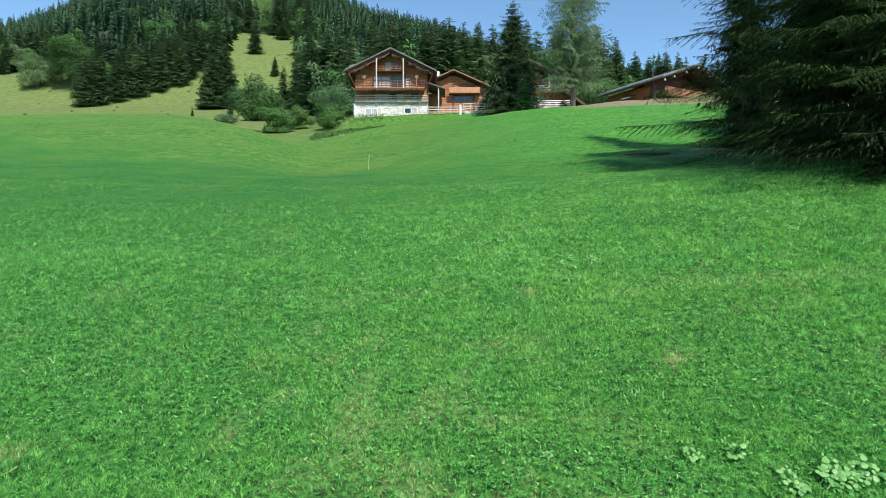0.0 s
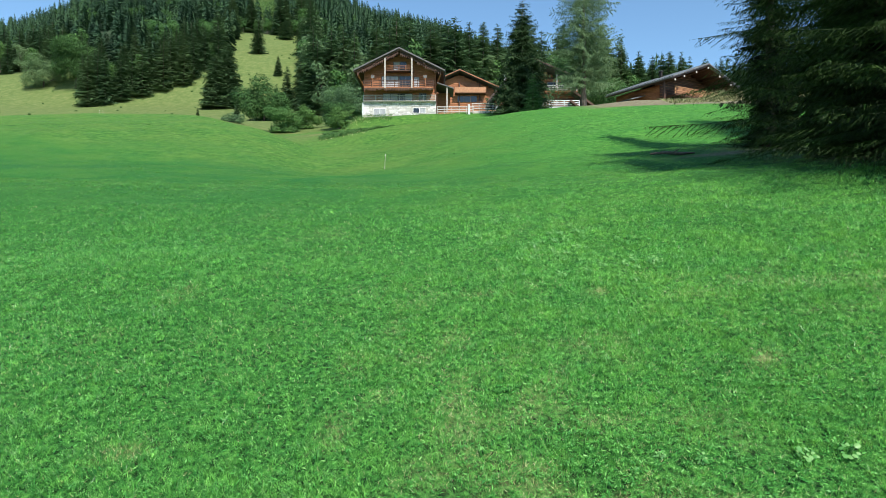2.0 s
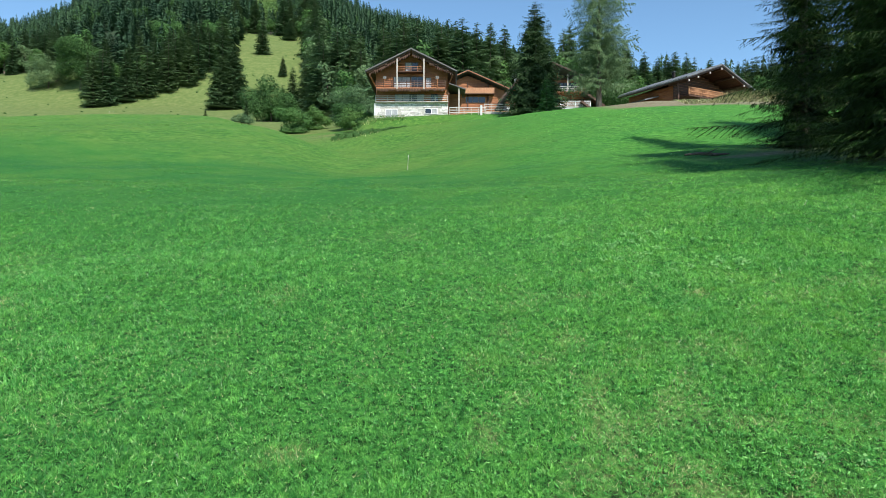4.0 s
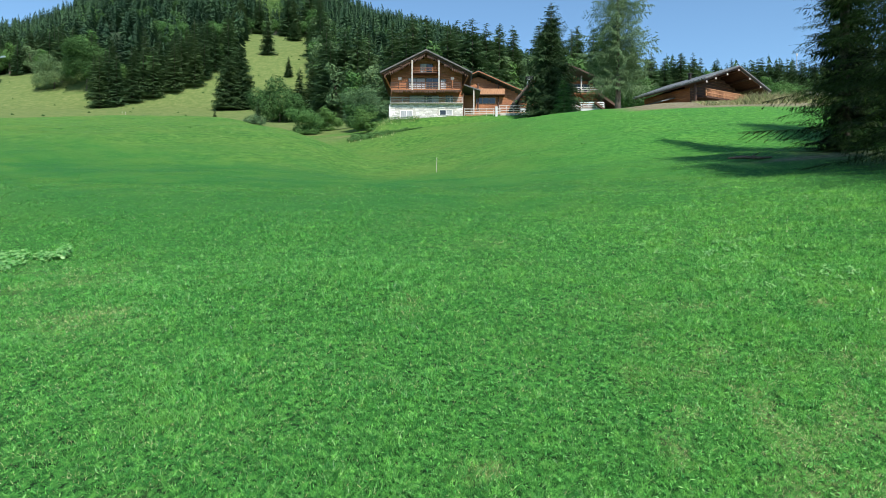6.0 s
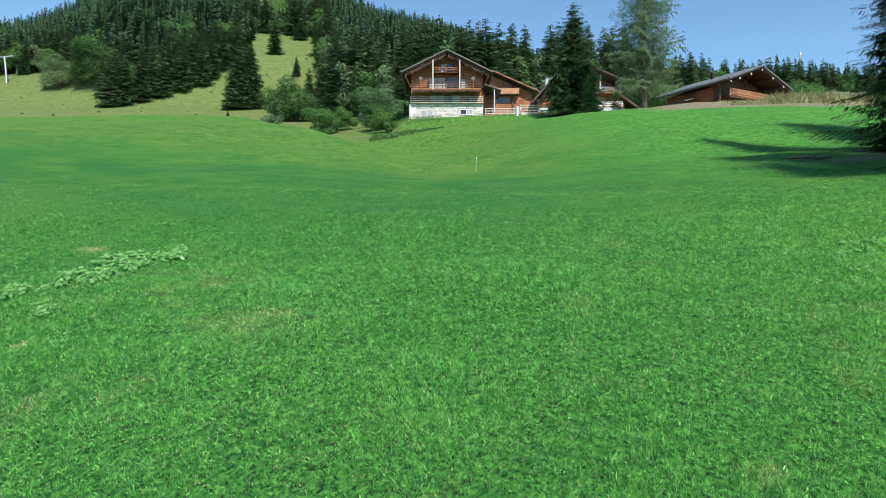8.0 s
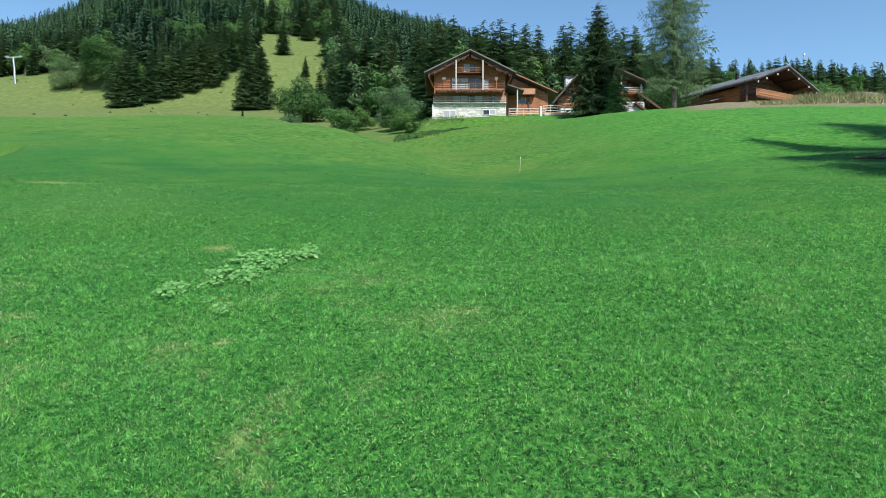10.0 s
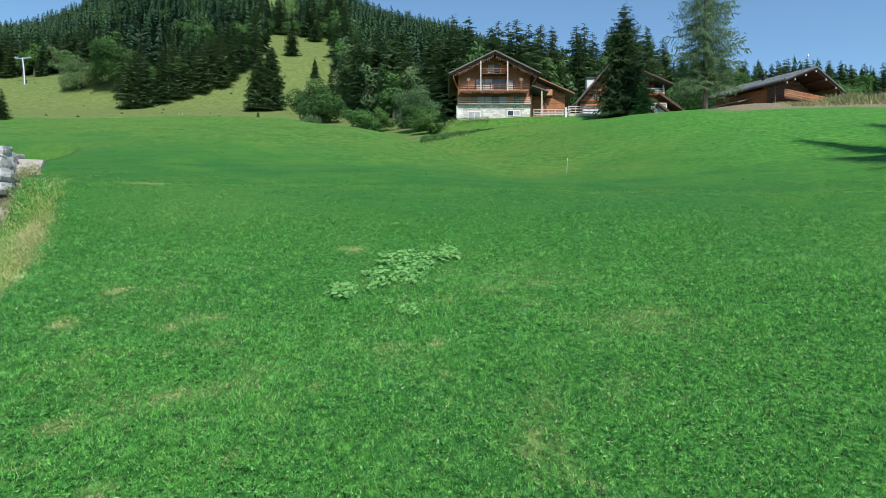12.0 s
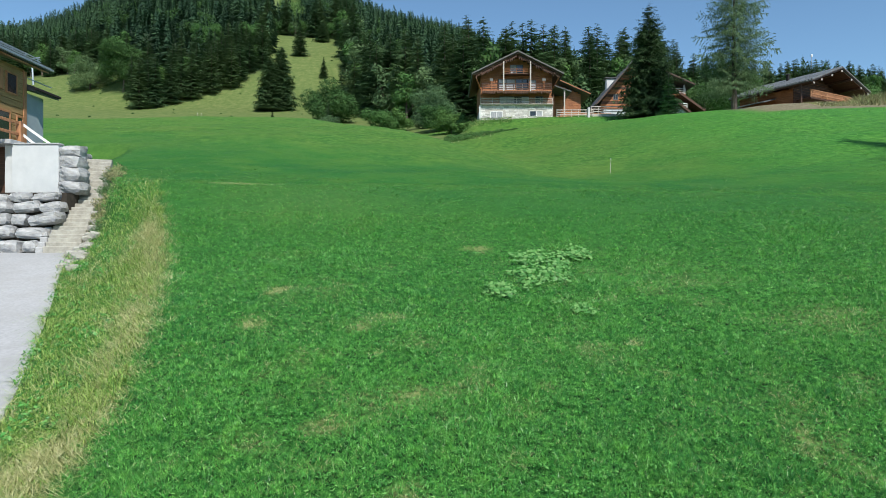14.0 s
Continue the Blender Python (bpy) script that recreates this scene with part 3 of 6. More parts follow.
def conifer_crown(tall, wide, levels, per, boughs, seed, low=0.05, shape=0.85, up=0.15, ragged=0.25, twist=0.25, crowd=0.92):
    """All boughs of one conifer as triangle corners, in tiers that taper to the tip."""
    r = np.random.default_rng(seed)
    out = []
    for i in range(levels):
        f = low + (1 - low) * ((i + 0.3 * r.random()) / levels) ** crowd
        reach = wide * (1 - f) ** shape * (1 + 0.06 * math.sin(i * 1.7)) + 0.015 * tall
        count = max(3, int(round(per * (0.45 + 0.55 * (1 - f)))))
        for k in range(count):
            b = boughs[r.integers(len(boughs))]
            n = reach * r.uniform(1 - ragged, 1 + ragged * 0.6)
            pitch = up * (2.4 * f - 1.0) + r.normal(0, 0.09)
            yaw = 2 * math.pi * (k + r.random() * 0.8) / count + i * 2.4
            cp, sp, cy, sy = math.cos(pitch), math.sin(pitch), math.cos(yaw), math.sin(yaw)
            roll = r.normal(0, twist)
            g = f + (1 - low) / levels * r.uniform(-0.5, 0.5)
            cr, sr = math.cos(roll), math.sin(roll)
            v = b * n
            y, z = v[:, 1] * cr - v[:, 2] * sr, v[:, 1] * sr + v[:, 2] * cr
            x, z = v[:, 0] * cp - z * sp, v[:, 0] * sp + z * cp
            out.append(np.stack([x * cy - y * sy, x * sy + y * cy, z + g * tall], -1))
    v = np.concatenate(out)
    v[:, 2] = np.maximum(v[:, 2], 0.1)
    return v


def tri_mesh(name, corners, material):
    return mesh_arrays(name, corners, np.arange(len(corners)).reshape(-1, 3), material)


def conifer(name, x, y, tall, crown, material, label, category, group="", trunk_r=None, bare=0.0):
    """A conifer: tapered trunk and a crown of boughs, standing on the ground."""
    ob = thing(name, Matrix.Translation((x, y, ground_z(x, y) - 0.1)), label, category, group)
    r0 = trunk_r or tall * 0.014
    v, f = tube([(0, 0, -0.3), (0.02 * r0, 0, tall * 0.1), (0, 0.01, tall * 0.5), (0, 0, tall * 0.97)], [r0 * 1.35, r0, r0 * 0.6, 0.02], 8)
    child("trunk", mesh_arrays("trunk", v, f, M["bark"], True), ob)
    child("crown", tri_mesh("crown", crown, material), ob)
    return ob


def needle_bough(pairs, twiglets, seed, twig=0.28, hang=0.6, width=0.0028, length=0.075, sag=0.16):
    """One bough of unit length along x: a sagging limb with side twigs, each hung with narrow needle sprays."""
    r = np.random.default_rng(seed)
    tri = []

    def stem(s):
        return np.array([s, 0.025 * math.sin(4 * s + seed), -1.6 * sag * s + 1.1 * sag * s * s])

    def leaf(p, q, w):
        d = q - p
        side = np.cross(d, (0, 0, 1)) + r.normal(0, 0.5, 3) * np.linalg.norm(d)
        side = side / (np.linalg.norm(side) + 1e-9) * w
        tri.extend([p - side, p + side, q])

    for k in range(7):
        leaf(stem(k / 7), stem((k + 1.3) / 7), 0.0055 - 0.0005 * k)
    for i in range(pairs):
        s = 0.10 + 0.88 * (i + r.random() * 0.7) / pairs
        p = stem(s)
        for sgn in (-1, 1):
            n = (0.22 * twig + twig * (1 - s) ** 0.7 * min(1, s * 4)) * r.uniform(0.65, 1.25)
            ang = r.uniform(0.65, 1.1)
            q = p + n * np.array([math.cos(ang), sgn * math.sin(ang), -0.15 - 0.35 * hang * r.random()])
            leaf(p, q, 0.0025)
            for k in range(twiglets):
                f = (k + r.random()) / twiglets
                a = p + (q - p) * f
                d = np.array([r.uniform(0.0, 0.9), sgn * r.uniform(-0.4, 0.8), -r.uniform(0.1, 0.4 + 1.4 * hang)])
                leaf(a, a + d / np.linalg.norm(d) * length * r.uniform(0.6, 1.3), width * r.uniform(0.7, 1.5))
    return np.array(tri)


def skirt_tree(seed, wide, tiers=10, boughs=7):
    """A distant conifer of unit height: tiers of drooping pointed boughs round a spire."""
    r = np.random.default_rng(seed)
    tri = []
    for i in range(tiers):
        f = 0.02 + 0.90 * (i + 0.4 * r.random()) / tiers
        reach = wide * (1 - f) ** 0.85 + 0.012
        for k in range(max(4, boughs - i // 3)):
            a = 2 * math.pi * (k + r.random() * 0.7) / boughs + i * 2.4
            n = reach * r.uniform(0.7, 1.15)
            spread = r.uniform(0.22, 0.4)
            top = f + 0.85 / tiers + 0.03 * r.random()
            for turn in (-spread, spread):
                tri.append((0.22 * n * math.cos(a + 2.2 * turn), 0.22 * n * math.sin(a + 2.2 * turn), top) if turn < 0 else (0.62 * n * math.cos(a + turn), 0.62 * n * math.sin(a + turn), f + 0.01))
            tri.append((n * math.cos(a - 0.2), n * math.sin(a - 0.2), f - 0.035 * r.random()))
    for k in range(3):
        a = 2.1 * k
        tri += [(0.011 * math.cos(a), 0.011 * math.sin(a), 0.80), (0.011 * math.cos(a + 2.1), 0.011 * math.sin(a + 2.1), 0.80), (0, 0, 1.0)]
    return np.array(tri)


BOUGH_SKYLINE = [spray(3, 0.28, s + 80, broad=0.15, hang=0.4, twig=0.40) for s in range(4)]
BOUGH_BELT = [spray(8, 0.24, s, broad=0.10, hang=0.35, twig=0.42) for s in range(6)]
BOUGH_DENSE = [spray(12, 0.42, s, broad=0.10, hang=0.9, twig=0.42) for s in range(5)]
BOUGH_MID = [spray(7, 0.34, s, broad=0.27) for s in range(4)]
BOUGH_FINE = [needle_bough(8, 4, s, 0.34, 0.5, 0.012, 0.11, 0.2) for s in range(5)]
BOUGH_NEAR = [needle_bough(28, 19, s, 0.25, 0.55, 0.0014, 0.0155, 0.13) for s in range(7)]
BOUGH_INNER = [needle_bough(18, 13, s + 40, 0.30, 0.6, 0.0026, 0.0225, 0.18) for s in range(5)]
BOUGH_LARCH = [needle_bough(11, 10, s + 20, 0.36, 0.9, 0.0085, 0.070, 0.10) for s in range(6)]
BOUGH_CORE = [needle_bough(15, 9, s + 60, 0.32, 0.7, 0.0048, 0.030, 0.20) for s in range(5)]


def blob_crown(blobs, count, size, seed, droop=0.0):
    """Leaf clumps spread over a heap of uneven rounded masses (x, y, z, radius, squash)."""
    r = np.random.default_rng(seed)
    weight = np.array([b[3] ** 2 for b in blobs])
    pick = r.choice(len(blobs), count, p=weight / weight.sum())
    b = np.array(blobs)[pick]
    d = r.normal(size=(count, 3))
    d /= np.linalg.norm(d, axis=1)[:, None]
    lump = 1 + 0.13 * np.sin(d[:, 0] * 7 + b[:, 0]) * np.sin(d[:, 1] * 6 + b[:, 1] * 2) + 0.12 * np.sin(d[:, 2] * 11 + b[:, 2])
    rad = b[:, 3] * lump * (1.05 - 0.36 * r.random(count) ** 2)
    c = b[:, :3] + d * rad[:, None] * np.stack([np.ones(count), np.ones(count), b[:, 4]], -1)
    c[:, 2] = np.maximum(c[:, 2], 0.15)
    n = d + r.normal(0, 0.38, (count, 3)) + np.array([0, 0, 0.25])
    n /= np.linalg.norm(n, axis=1)[:, None]
    a = np.cross(n, r.normal(size=(count, 3)))
    a /= np.linalg.norm(a, axis=1)[:, None]
    e = np.cross(n, a)
    s = size * r.uniform(0.6, 1.3, count)[:, None]
    down = np.array([0, 0, -droop])
    v = np.stack([c - a * s * 0.5, c + e * s * 0.28, c + a * s * 0.55 + down * s, c - e * s * 0.28], 1)
    return v.reshape(-1, 3), np.arange(count * 4).reshape(-1, 4)


def broadleaf(name, x, y, blobs, count, size, material, label, category, seed, droop=0.0, group=""):
    """A leafy tree or bush: trunk, forking limbs and a crown of many leaf clumps."""
    ob = thing(name, Matrix.Translation((x, y, ground_z(x, y) - 0.1)), label, category, group)
    top = max(b[2] for b in blobs)
    r0 = 0.02 * top + 0.05
    v, f = tube([(0, 0, -0.3), (0.05, 0, top * 0.25), (0.0, 0.1, top * 0.55)], [r0 * 1.3, r0, r0 * 0.5], 7)
    child("trunk", mesh_arrays("trunk", v, f, M["bark"], True), ob)
    for b in blobs[:5]:
        v, f = tube([(0, 0, top * 0.2), (b[0] * 0.5, b[1] * 0.5, b[2] * 0.55), (b[0], b[1], b[2])], [r0 * 0.6, r0 * 0.4, 0.02], 5)
        child("limb", mesh_arrays("limb", v, f, M["bark"], True), ob)
    v, f = blob_crown(blobs, count, size, seed, droop)
    child("crown", mesh_arrays("crown", v, f, material), ob)
    return ob


def heap(wide, tall, n, seed, lift=0.35):
    """Masses of one crown, heaped within a width and height."""
    r = np.random.default_rng(seed)
    out = [(0, 0, tall * 0.52, min(wide, tall) * 0.40, 0.9)]
    for k in range(n):
        a, z = 2 * math.pi * (k + r.random() * 0.6) / n, r.uniform(lift, 0.8)
        reach = wide * 0.5 * math.sqrt(max(0.05, 1 - (2 * z - 1) ** 2)) * r.uniform(0.55, 0.8)
        out.append((math.cos(a) * reach, math.sin(a) * reach, z * tall, wide * r.uniform(0.14, 0.22), r.uniform(0.75, 1.0)))
    return out


# Great spruces beside the meadow.
near_spec = [(16.4, 25.5, 23.0, 7.5, 0.07), (17.0, 35.5, 20.5, 3.3, 0.02), (15.1, 17.9, 23.0, 6.7, 0.10), (25.0, 41.0, 19.5, 6.2, 0.03)]
for i, (x, y, tall, wide, low) in enumerate(near_spec):
    near, taper = i in (0, 2), (0.48, 0.58, 0.60, 0.6)[i]
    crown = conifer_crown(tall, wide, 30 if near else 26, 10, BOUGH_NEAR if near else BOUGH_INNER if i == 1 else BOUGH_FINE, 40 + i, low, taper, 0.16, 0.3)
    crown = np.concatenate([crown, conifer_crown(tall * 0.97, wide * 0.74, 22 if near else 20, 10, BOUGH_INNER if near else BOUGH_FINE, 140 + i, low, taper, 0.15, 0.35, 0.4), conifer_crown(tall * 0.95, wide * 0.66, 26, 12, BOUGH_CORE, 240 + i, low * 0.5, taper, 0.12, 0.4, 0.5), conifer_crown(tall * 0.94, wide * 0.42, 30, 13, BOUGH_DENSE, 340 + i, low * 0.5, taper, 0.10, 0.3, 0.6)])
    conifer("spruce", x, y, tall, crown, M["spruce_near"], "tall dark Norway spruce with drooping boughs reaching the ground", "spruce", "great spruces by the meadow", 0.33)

# Spruce and larch among the chalets.
conifer("spruce", 10.2, 92.0, 17.4, np.concatenate([conifer_crown(17.4, 4.8, 36, 15, BOUGH_FINE, 61, 0.02, 0.72, 0.15, 0.45, 0.5), conifer_crown(17.0, 4.1, 34, 14, BOUGH_DENSE, 161, 0.02, 0.76, 0.15, 0.4, 0.6)]), M["spruce_dark"], "dense dark green spruce standing before the chalets", "spruce")
conifer("spruce", 10.9, 86.0, 6.2, np.concatenate([conifer_crown(5.8, 1.9, 22, 11, BOUGH_FINE, 62, 0.02, 0.8, 0.2), conifer_crown(5.5, 1.5, 18, 10, BOUGH_MID, 162, 0.02, 0.8, 0.2)]), M["spruce_young"], "small bright green young spruce beside a larger one", "spruce")
conifer("larch", 15.9, 77.5, 24.0, np.concatenate([conifer_crown(24.0, 3.5, 58, 9, BOUGH_LARCH, 63, 0.12, 0.30, 0.35, 0.75, 0.9), conifer_crown(23.0, 2.4, 40, 8, BOUGH_LARCH, 64, 0.12, 0.3, 0.5, 0.7, 0.9)]), M["larch"], "tall airy pale green larch with a bare dark trunk", "larch", trunk_r=0.30)

for k, (x, y, tall) in enumerate(((-79.4, 218.0, 18.5), (-76.3, 221.0, 22.5))):
    crown = np.concatenate([conifer_crown(tall, 5.6, 44, 15, BOUGH_BELT, 180 + k, 0.01, 0.45, 0.08, 0.25, 0.3), conifer_crown(tall * 0.96, 4.0, 24, 12, BOUGH_DENSE, 190 + k, 0.01, 0.42, 0.12, 0.3, 0.4)])
    conifer("spruce", x, y, tall, crown, M["spruce"], "broad dark spruce standing free in the hay field", "spruce", "field spruces")

# Spruces of the field and the belt, few shapes in many sizes.
belt = []
for k in range(5):
    wide = 4.2 + 0.35 * (k % 3)
    crown = np.concatenate([conifer_crown(20.0, wide, 28, 12, BOUGH_BELT, 70 + k, 0.01, 0.68 + 0.06 * (k % 2), 0.05, 0.28, 0.3, 0.85)])
    belt.append(conifer("spruce", -127.5 + 6.2 * k, 231 + 4.2 * k, 20.0, crown, M["spruce"], "dark spruce at the edge of a field", "spruce", "spruces at the wood edge"))


def plant(x, y, tall, wide=1.0):
    s = tall / 20.0
    m = Matrix.Translation((x, y, ground_z(x, y) - 0.1)) @ Matrix.Rotation(rng.uniform(0, 6.28), 4, "Z") @ Matrix.Diagonal((s * wide, s * wide, s, 1))
    return copy_thing(belt[rng.integers(len(belt))], m)


for x, y, tall, wide in ((-83.5, 282, 16.5, 1.25), (-82, 333, 9.5, 1.2), (-54, 200, 9.5, 1.1), (-68.5, 258, 8.5, 1.2), (-81.4, 322, 10, 1.9), (82, 150, 9.5, 1.0), (-86, 100, 5.2, 1.4), (87, 152, 8.5, 1.0), (-57.5, 268, 25, 1.2),
                         (-48, 170, 4, 1.0), (-43, 128, 5.0, 0.9), (-54, 214, 15, 1.15), (-50, 216, 18, 1.2), (-46, 212, 19, 1.15), (-42, 207, 19, 1.2), (-38, 201, 20, 1.15), (-62, 36.5 + 120, 3.5, 1.0)):
    plant(x, y, tall, wide)
# the belt is closed by trees between its first five
for k in range(9):
    plant(-128 + 3.3 * k + rng.normal(0, 0.7), 229.5 + 3.3 * k + rng.normal(0, 1.2), rng.uniform(16, 21), rng.uniform(0.95, 1.2))


def far_tops(X, Y):
    u = (X + 8) / Y
    return u, (Y > wood_edge(u)) & ~clearing(X, Y)


# The nearest trees of the wood one by one, then the far wood as one mass.
wood_spots = []
for _ in range(2600):
    v = rng.uniform(-0.80, 0.80)
    edge = float(wood_edge(v))
    y = edge + rng.exponential(16)
    x = v * y - 8
    if y > edge + 45 or (x < -18 and y < 0):
        continue
    if all((x - a) ** 2 + (y - b) ** 2 > (3.9 if v < -0.19 else 3.5) ** 2 for a, b in wood_spots):
        wood_spots.append((x, y))
wood_spots.sort(key=lambda p: p[1] - float(wood_edge((p[0] + 8) / p[1])))
mixed = []
for k, mat in enumerate(("bush", "willow", "broadleaf")):
    mixed.append(broadleaf("tree", -30.0 + 9 * k, 176.0 - 4 * k, heap(8.5, 16.0, 12, 640 + k, 0.18), 2000, 0.80, M[mat], "light green leafy tree among spruces at the wood edge", "tree", 650 + k, 0.1, "leafy trees in the wood"))
for x, y in wood_spots[:225]:
    v = (x + 8) / y
    tall = rng.uniform(0.86, 1.08) * float(np.interp(v, [-0.5, -0.25, -0.2, 0.03, 0.065, 0.14, 0.2, 0.28, 0.34, 0.5], [19, 20, 27, 28, 24.5, 25, 28, 27, 20, 18]))
    top_edge = -0.31 < v < -0.19
    if rng.random() < (0.6 if top_edge else 0.42 if -0.19 < v < 0.16 else 0.2):
        s = tall / 16.0 * rng.uniform(0.62, 0.9) * (0.6 if top_edge else 1.0)
        copy_thing(mixed[rng.integers(3)], Matrix.Translation((x, y, ground_z(x, y) - 0.2)) @ Matrix.Rotation(rng.uniform(0, 6.28), 4, "Z") @ Matrix.Diagonal((s * rng.uniform(0.85, 1.15), s, s, 1)))
    else:
        plant(x, y, tall, rng.uniform(0.95, 1.3))

far_shapes = [skirt_tree(90 + k, 0.17 + 0.02 * (k % 4)) for k in range(8)]
mid_shapes = [skirt_tree(390 + k, 0.18 + 0.02 * (k % 4), 18, 10) for k in range(6)]
near_shapes = [conifer_crown(1.0, 0.17 + 0.02 * k, 15, 8, BOUGH_SKYLINE, 290 + k, 0.03, 0.72, 0.08, 0.3, 0.5) for k in range(4)]
spots = np.stack([rng.uniform(-0.80, 0.78, 120000), rng.uniform(0, 1, 120000)], -1)
yy = 150 + (1000 - 150) * spots[:, 1] ** 0.8
xx = spots[:, 0] * yy - 8
_, ok = far_tops(xx, yy - 8)
cell = np.floor(xx / (4.3 + 0.002 * yy)).astype(int) * 100003 + np.floor(yy / (5.0 + 0.008 * yy)).astype(int)
first = np.zeros(len(xx), bool)
first[np.unique(cell, return_index=True)[1]] = True
keep = ok & first
xx, yy = xx[keep], yy[keep]
bits = []
zz = height(xx, yy)
for k in range(len(xx)):
    tall = rng.uniform(8, 17) * (1.25 if rng.random() < 0.2 else 1.0)
    a, w = rng.uniform(0, 6.28), tall * rng.uniform(0.95, 1.6)
    b = near_shapes[k % 4] if yy[k] < 235 and xx[k] > -45 else mid_shapes[k % 6] if yy[k] < 520 or xx[k] > 0 else far_shapes[k % 8]
    bits.append(np.stack([(b[:, 0] * math.cos(a) - b[:, 1] * math.sin(a)) * w + xx[k], (b[:, 0] * math.sin(a) + b[:, 1] * math.cos(a)) * w + yy[k], b[:, 2] * tall + zz[k]], -1))
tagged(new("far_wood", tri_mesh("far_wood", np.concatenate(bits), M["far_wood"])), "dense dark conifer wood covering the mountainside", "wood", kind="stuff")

# Lighter broadleaf trees scattered through the far wood.
bits_v, bits_f, base = [], [], 0
pale_v, pale_f = [], []
for _ in range(130):
    v = rng.uniform(-0.75, 0.45)
    y = float(wood_edge(v)) + 45 + rng.exponential(130)
    x, tall = v * y - 8, rng.uniform(10, 15)
    if y > 700:
        continue
    a, f = blob_crown(heap(tall * 0.75, tall, 6, rng.integers(9999), 0.3), 520, 0.85, rng.integers(9999))
    bits_v.append(a + (x, y, ground_z(x, y)))
    bits_f.append(f + base)
    base += len(a)
for _ in range(46):
    y = rng.uniform(385, 600)
    x, tall = rng.normal(-0.263, 0.012) * y - 8, rng.uniform(8, 13)
    a, f = blob_crown(heap(tall * 0.8, tall, 6, rng.integers(9999), 0.3), 420, 1.0, rng.integers(9999))
    pale_v.append(a + (x, y, ground_z(x, y)))
    pale_f.append(f + 4 * 420 * len(pale_f))
tagged(new("far_young_wood", mesh_arrays("far_young_wood", np.concatenate(pale_v), np.concatenate(pale_f), M["pale_leaf"])), "pale green young leafy trees in a gap high in the wood", "wood", kind="stuff")
tagged(new("far_broadleaf_wood", mesh_arrays("far_broadleaf_wood", np.concatenate(bits_v), np.concatenate(bits_f), M["broadleaf"])), "light green broadleaf trees scattered through the conifer wood", "wood", kind="stuff")

# Broadleaf trees and bushes.
bush_spec = [
    ("tree", -50, 172, 15, 11.5, 9, 2600, 0.85, "broadleaf", 0.0, "round dark green broadleaf tree at the field edge"),
    ("bush", -31.9, 121, 7.5, 5.4, 7, 1700, 0.5, "bush", 0.0, "rounded bright green bush at the edge of the meadow"),
    ("bush", -29, 128, 6, 4.8, 6, 1300, 0.5, "bush", 0.0, "rounded green bush beside a grey willow"),
    ("willow_bush", -21.9, 132, 10.5, 8.2, 9, 2600, 0.55, "willow", 0.2, "large grey-green willow bush near the chalet"),
    ("bush", -18.4, 112, 6.5, 4.2, 8, 1500, 0.45, "bush", 0.0, "green bush on the bank beside the chalet"),
    ("bush", -16.6, 104.5, 3.6, 2.6, 7, 800, 0.45, "bush", 0.0, "low green bush on the bank beside the chalet"),
    ("bush", -21.0, 120, 7.0, 5.6, 8, 1500, 0.5, "broadleaf", 0.0, "dense green bush behind the bank by the chalet"),
    ("bush", -161, 253, 17, 12.5, 9, 1900, 0.9, "willow", 0.1, "broad grey-green bush alone in the hay field"),
    ("tree", -144, 246, 18, 21, 11, 2800, 1.0, "broadleaf", 0.0, "tall round green broadleaf tree in front of the wood"),
    ("tree", -104, 280, 12, 16, 8, 1900, 1.0, "bush", 0.0, "light green broadleaf tree rising among spruces"),
    ("tree", -122, 274, 13, 17, 8, 1900, 1.0, "bush", 0.0, "light green broadleaf tree rising among spruces"),
    ("tree", -38, 240, 16, 24, 8, 1900, 1.0, "willow", 0.0, "pale grey-green broadleaf tree in the wood"),
    ("tree", 27, 112, 11, 9.5, 8, 2000, 0.6, "broadleaf", 0.0, "green broadleaf tree behind the larch"),
    ("tree", 25, 119, 9, 8.0, 8, 1500, 0.5, "willow", 0.0, "pale green broadleaf tree behind the larch"),
    ("tree", 63.5, 128, 8.5, 9, 8, 1800, 0.6, "bush", 0.0, "yellow-green broadleaf tree beyond the barn"),
    ("tree", 59.5, 132, 7, 8, 8, 1500, 0.6, "broadleaf", 0.0, "green broadleaf tree beyond the barn"),
    ("bush", -42, 122, 5.0, 1.6, 6, 700, 0.35, "willow", 0.0, "low grey-green bush at the crest of the meadow"),
]
for k, (name, x, y, wide, tall, n, count, size, mat, droop, label) in enumerate(bush_spec):
    broadleaf(name, x, y, heap(wide, tall, n + 3, 200 + k, 0.30 if name == "tree" and k else 0.06), int(count * 6.0), size * 0.56, M[mat], label, "tree" if name == "tree" else "bush", 300 + k, droop)

# Small scrub and dark tufts dotted over the hay field.
lumps = []
while len(lumps) < 85:
    v = rng.uniform(-0.68, -0.2)
    y = rng.uniform(135, 330)
    x = v * y - 8
    if y < float(wood_edge(v)) - 6:
        r0 = rng.uniform(0.12, 0.45) * (1.8 if rng.random() < 0.12 else 1.0)
        lumps.append((x, y, ground_z(x, y) + r0 * 0.2, r0, 0.8))
v, f = blob_crown(lumps, 4200, 0.32, 79)
tagged(new("field_scrub", mesh_arrays("field_scrub", v, f, M["broadleaf"])), "small dark scrub dotted over the hay field", "scrub", kind="stuff")


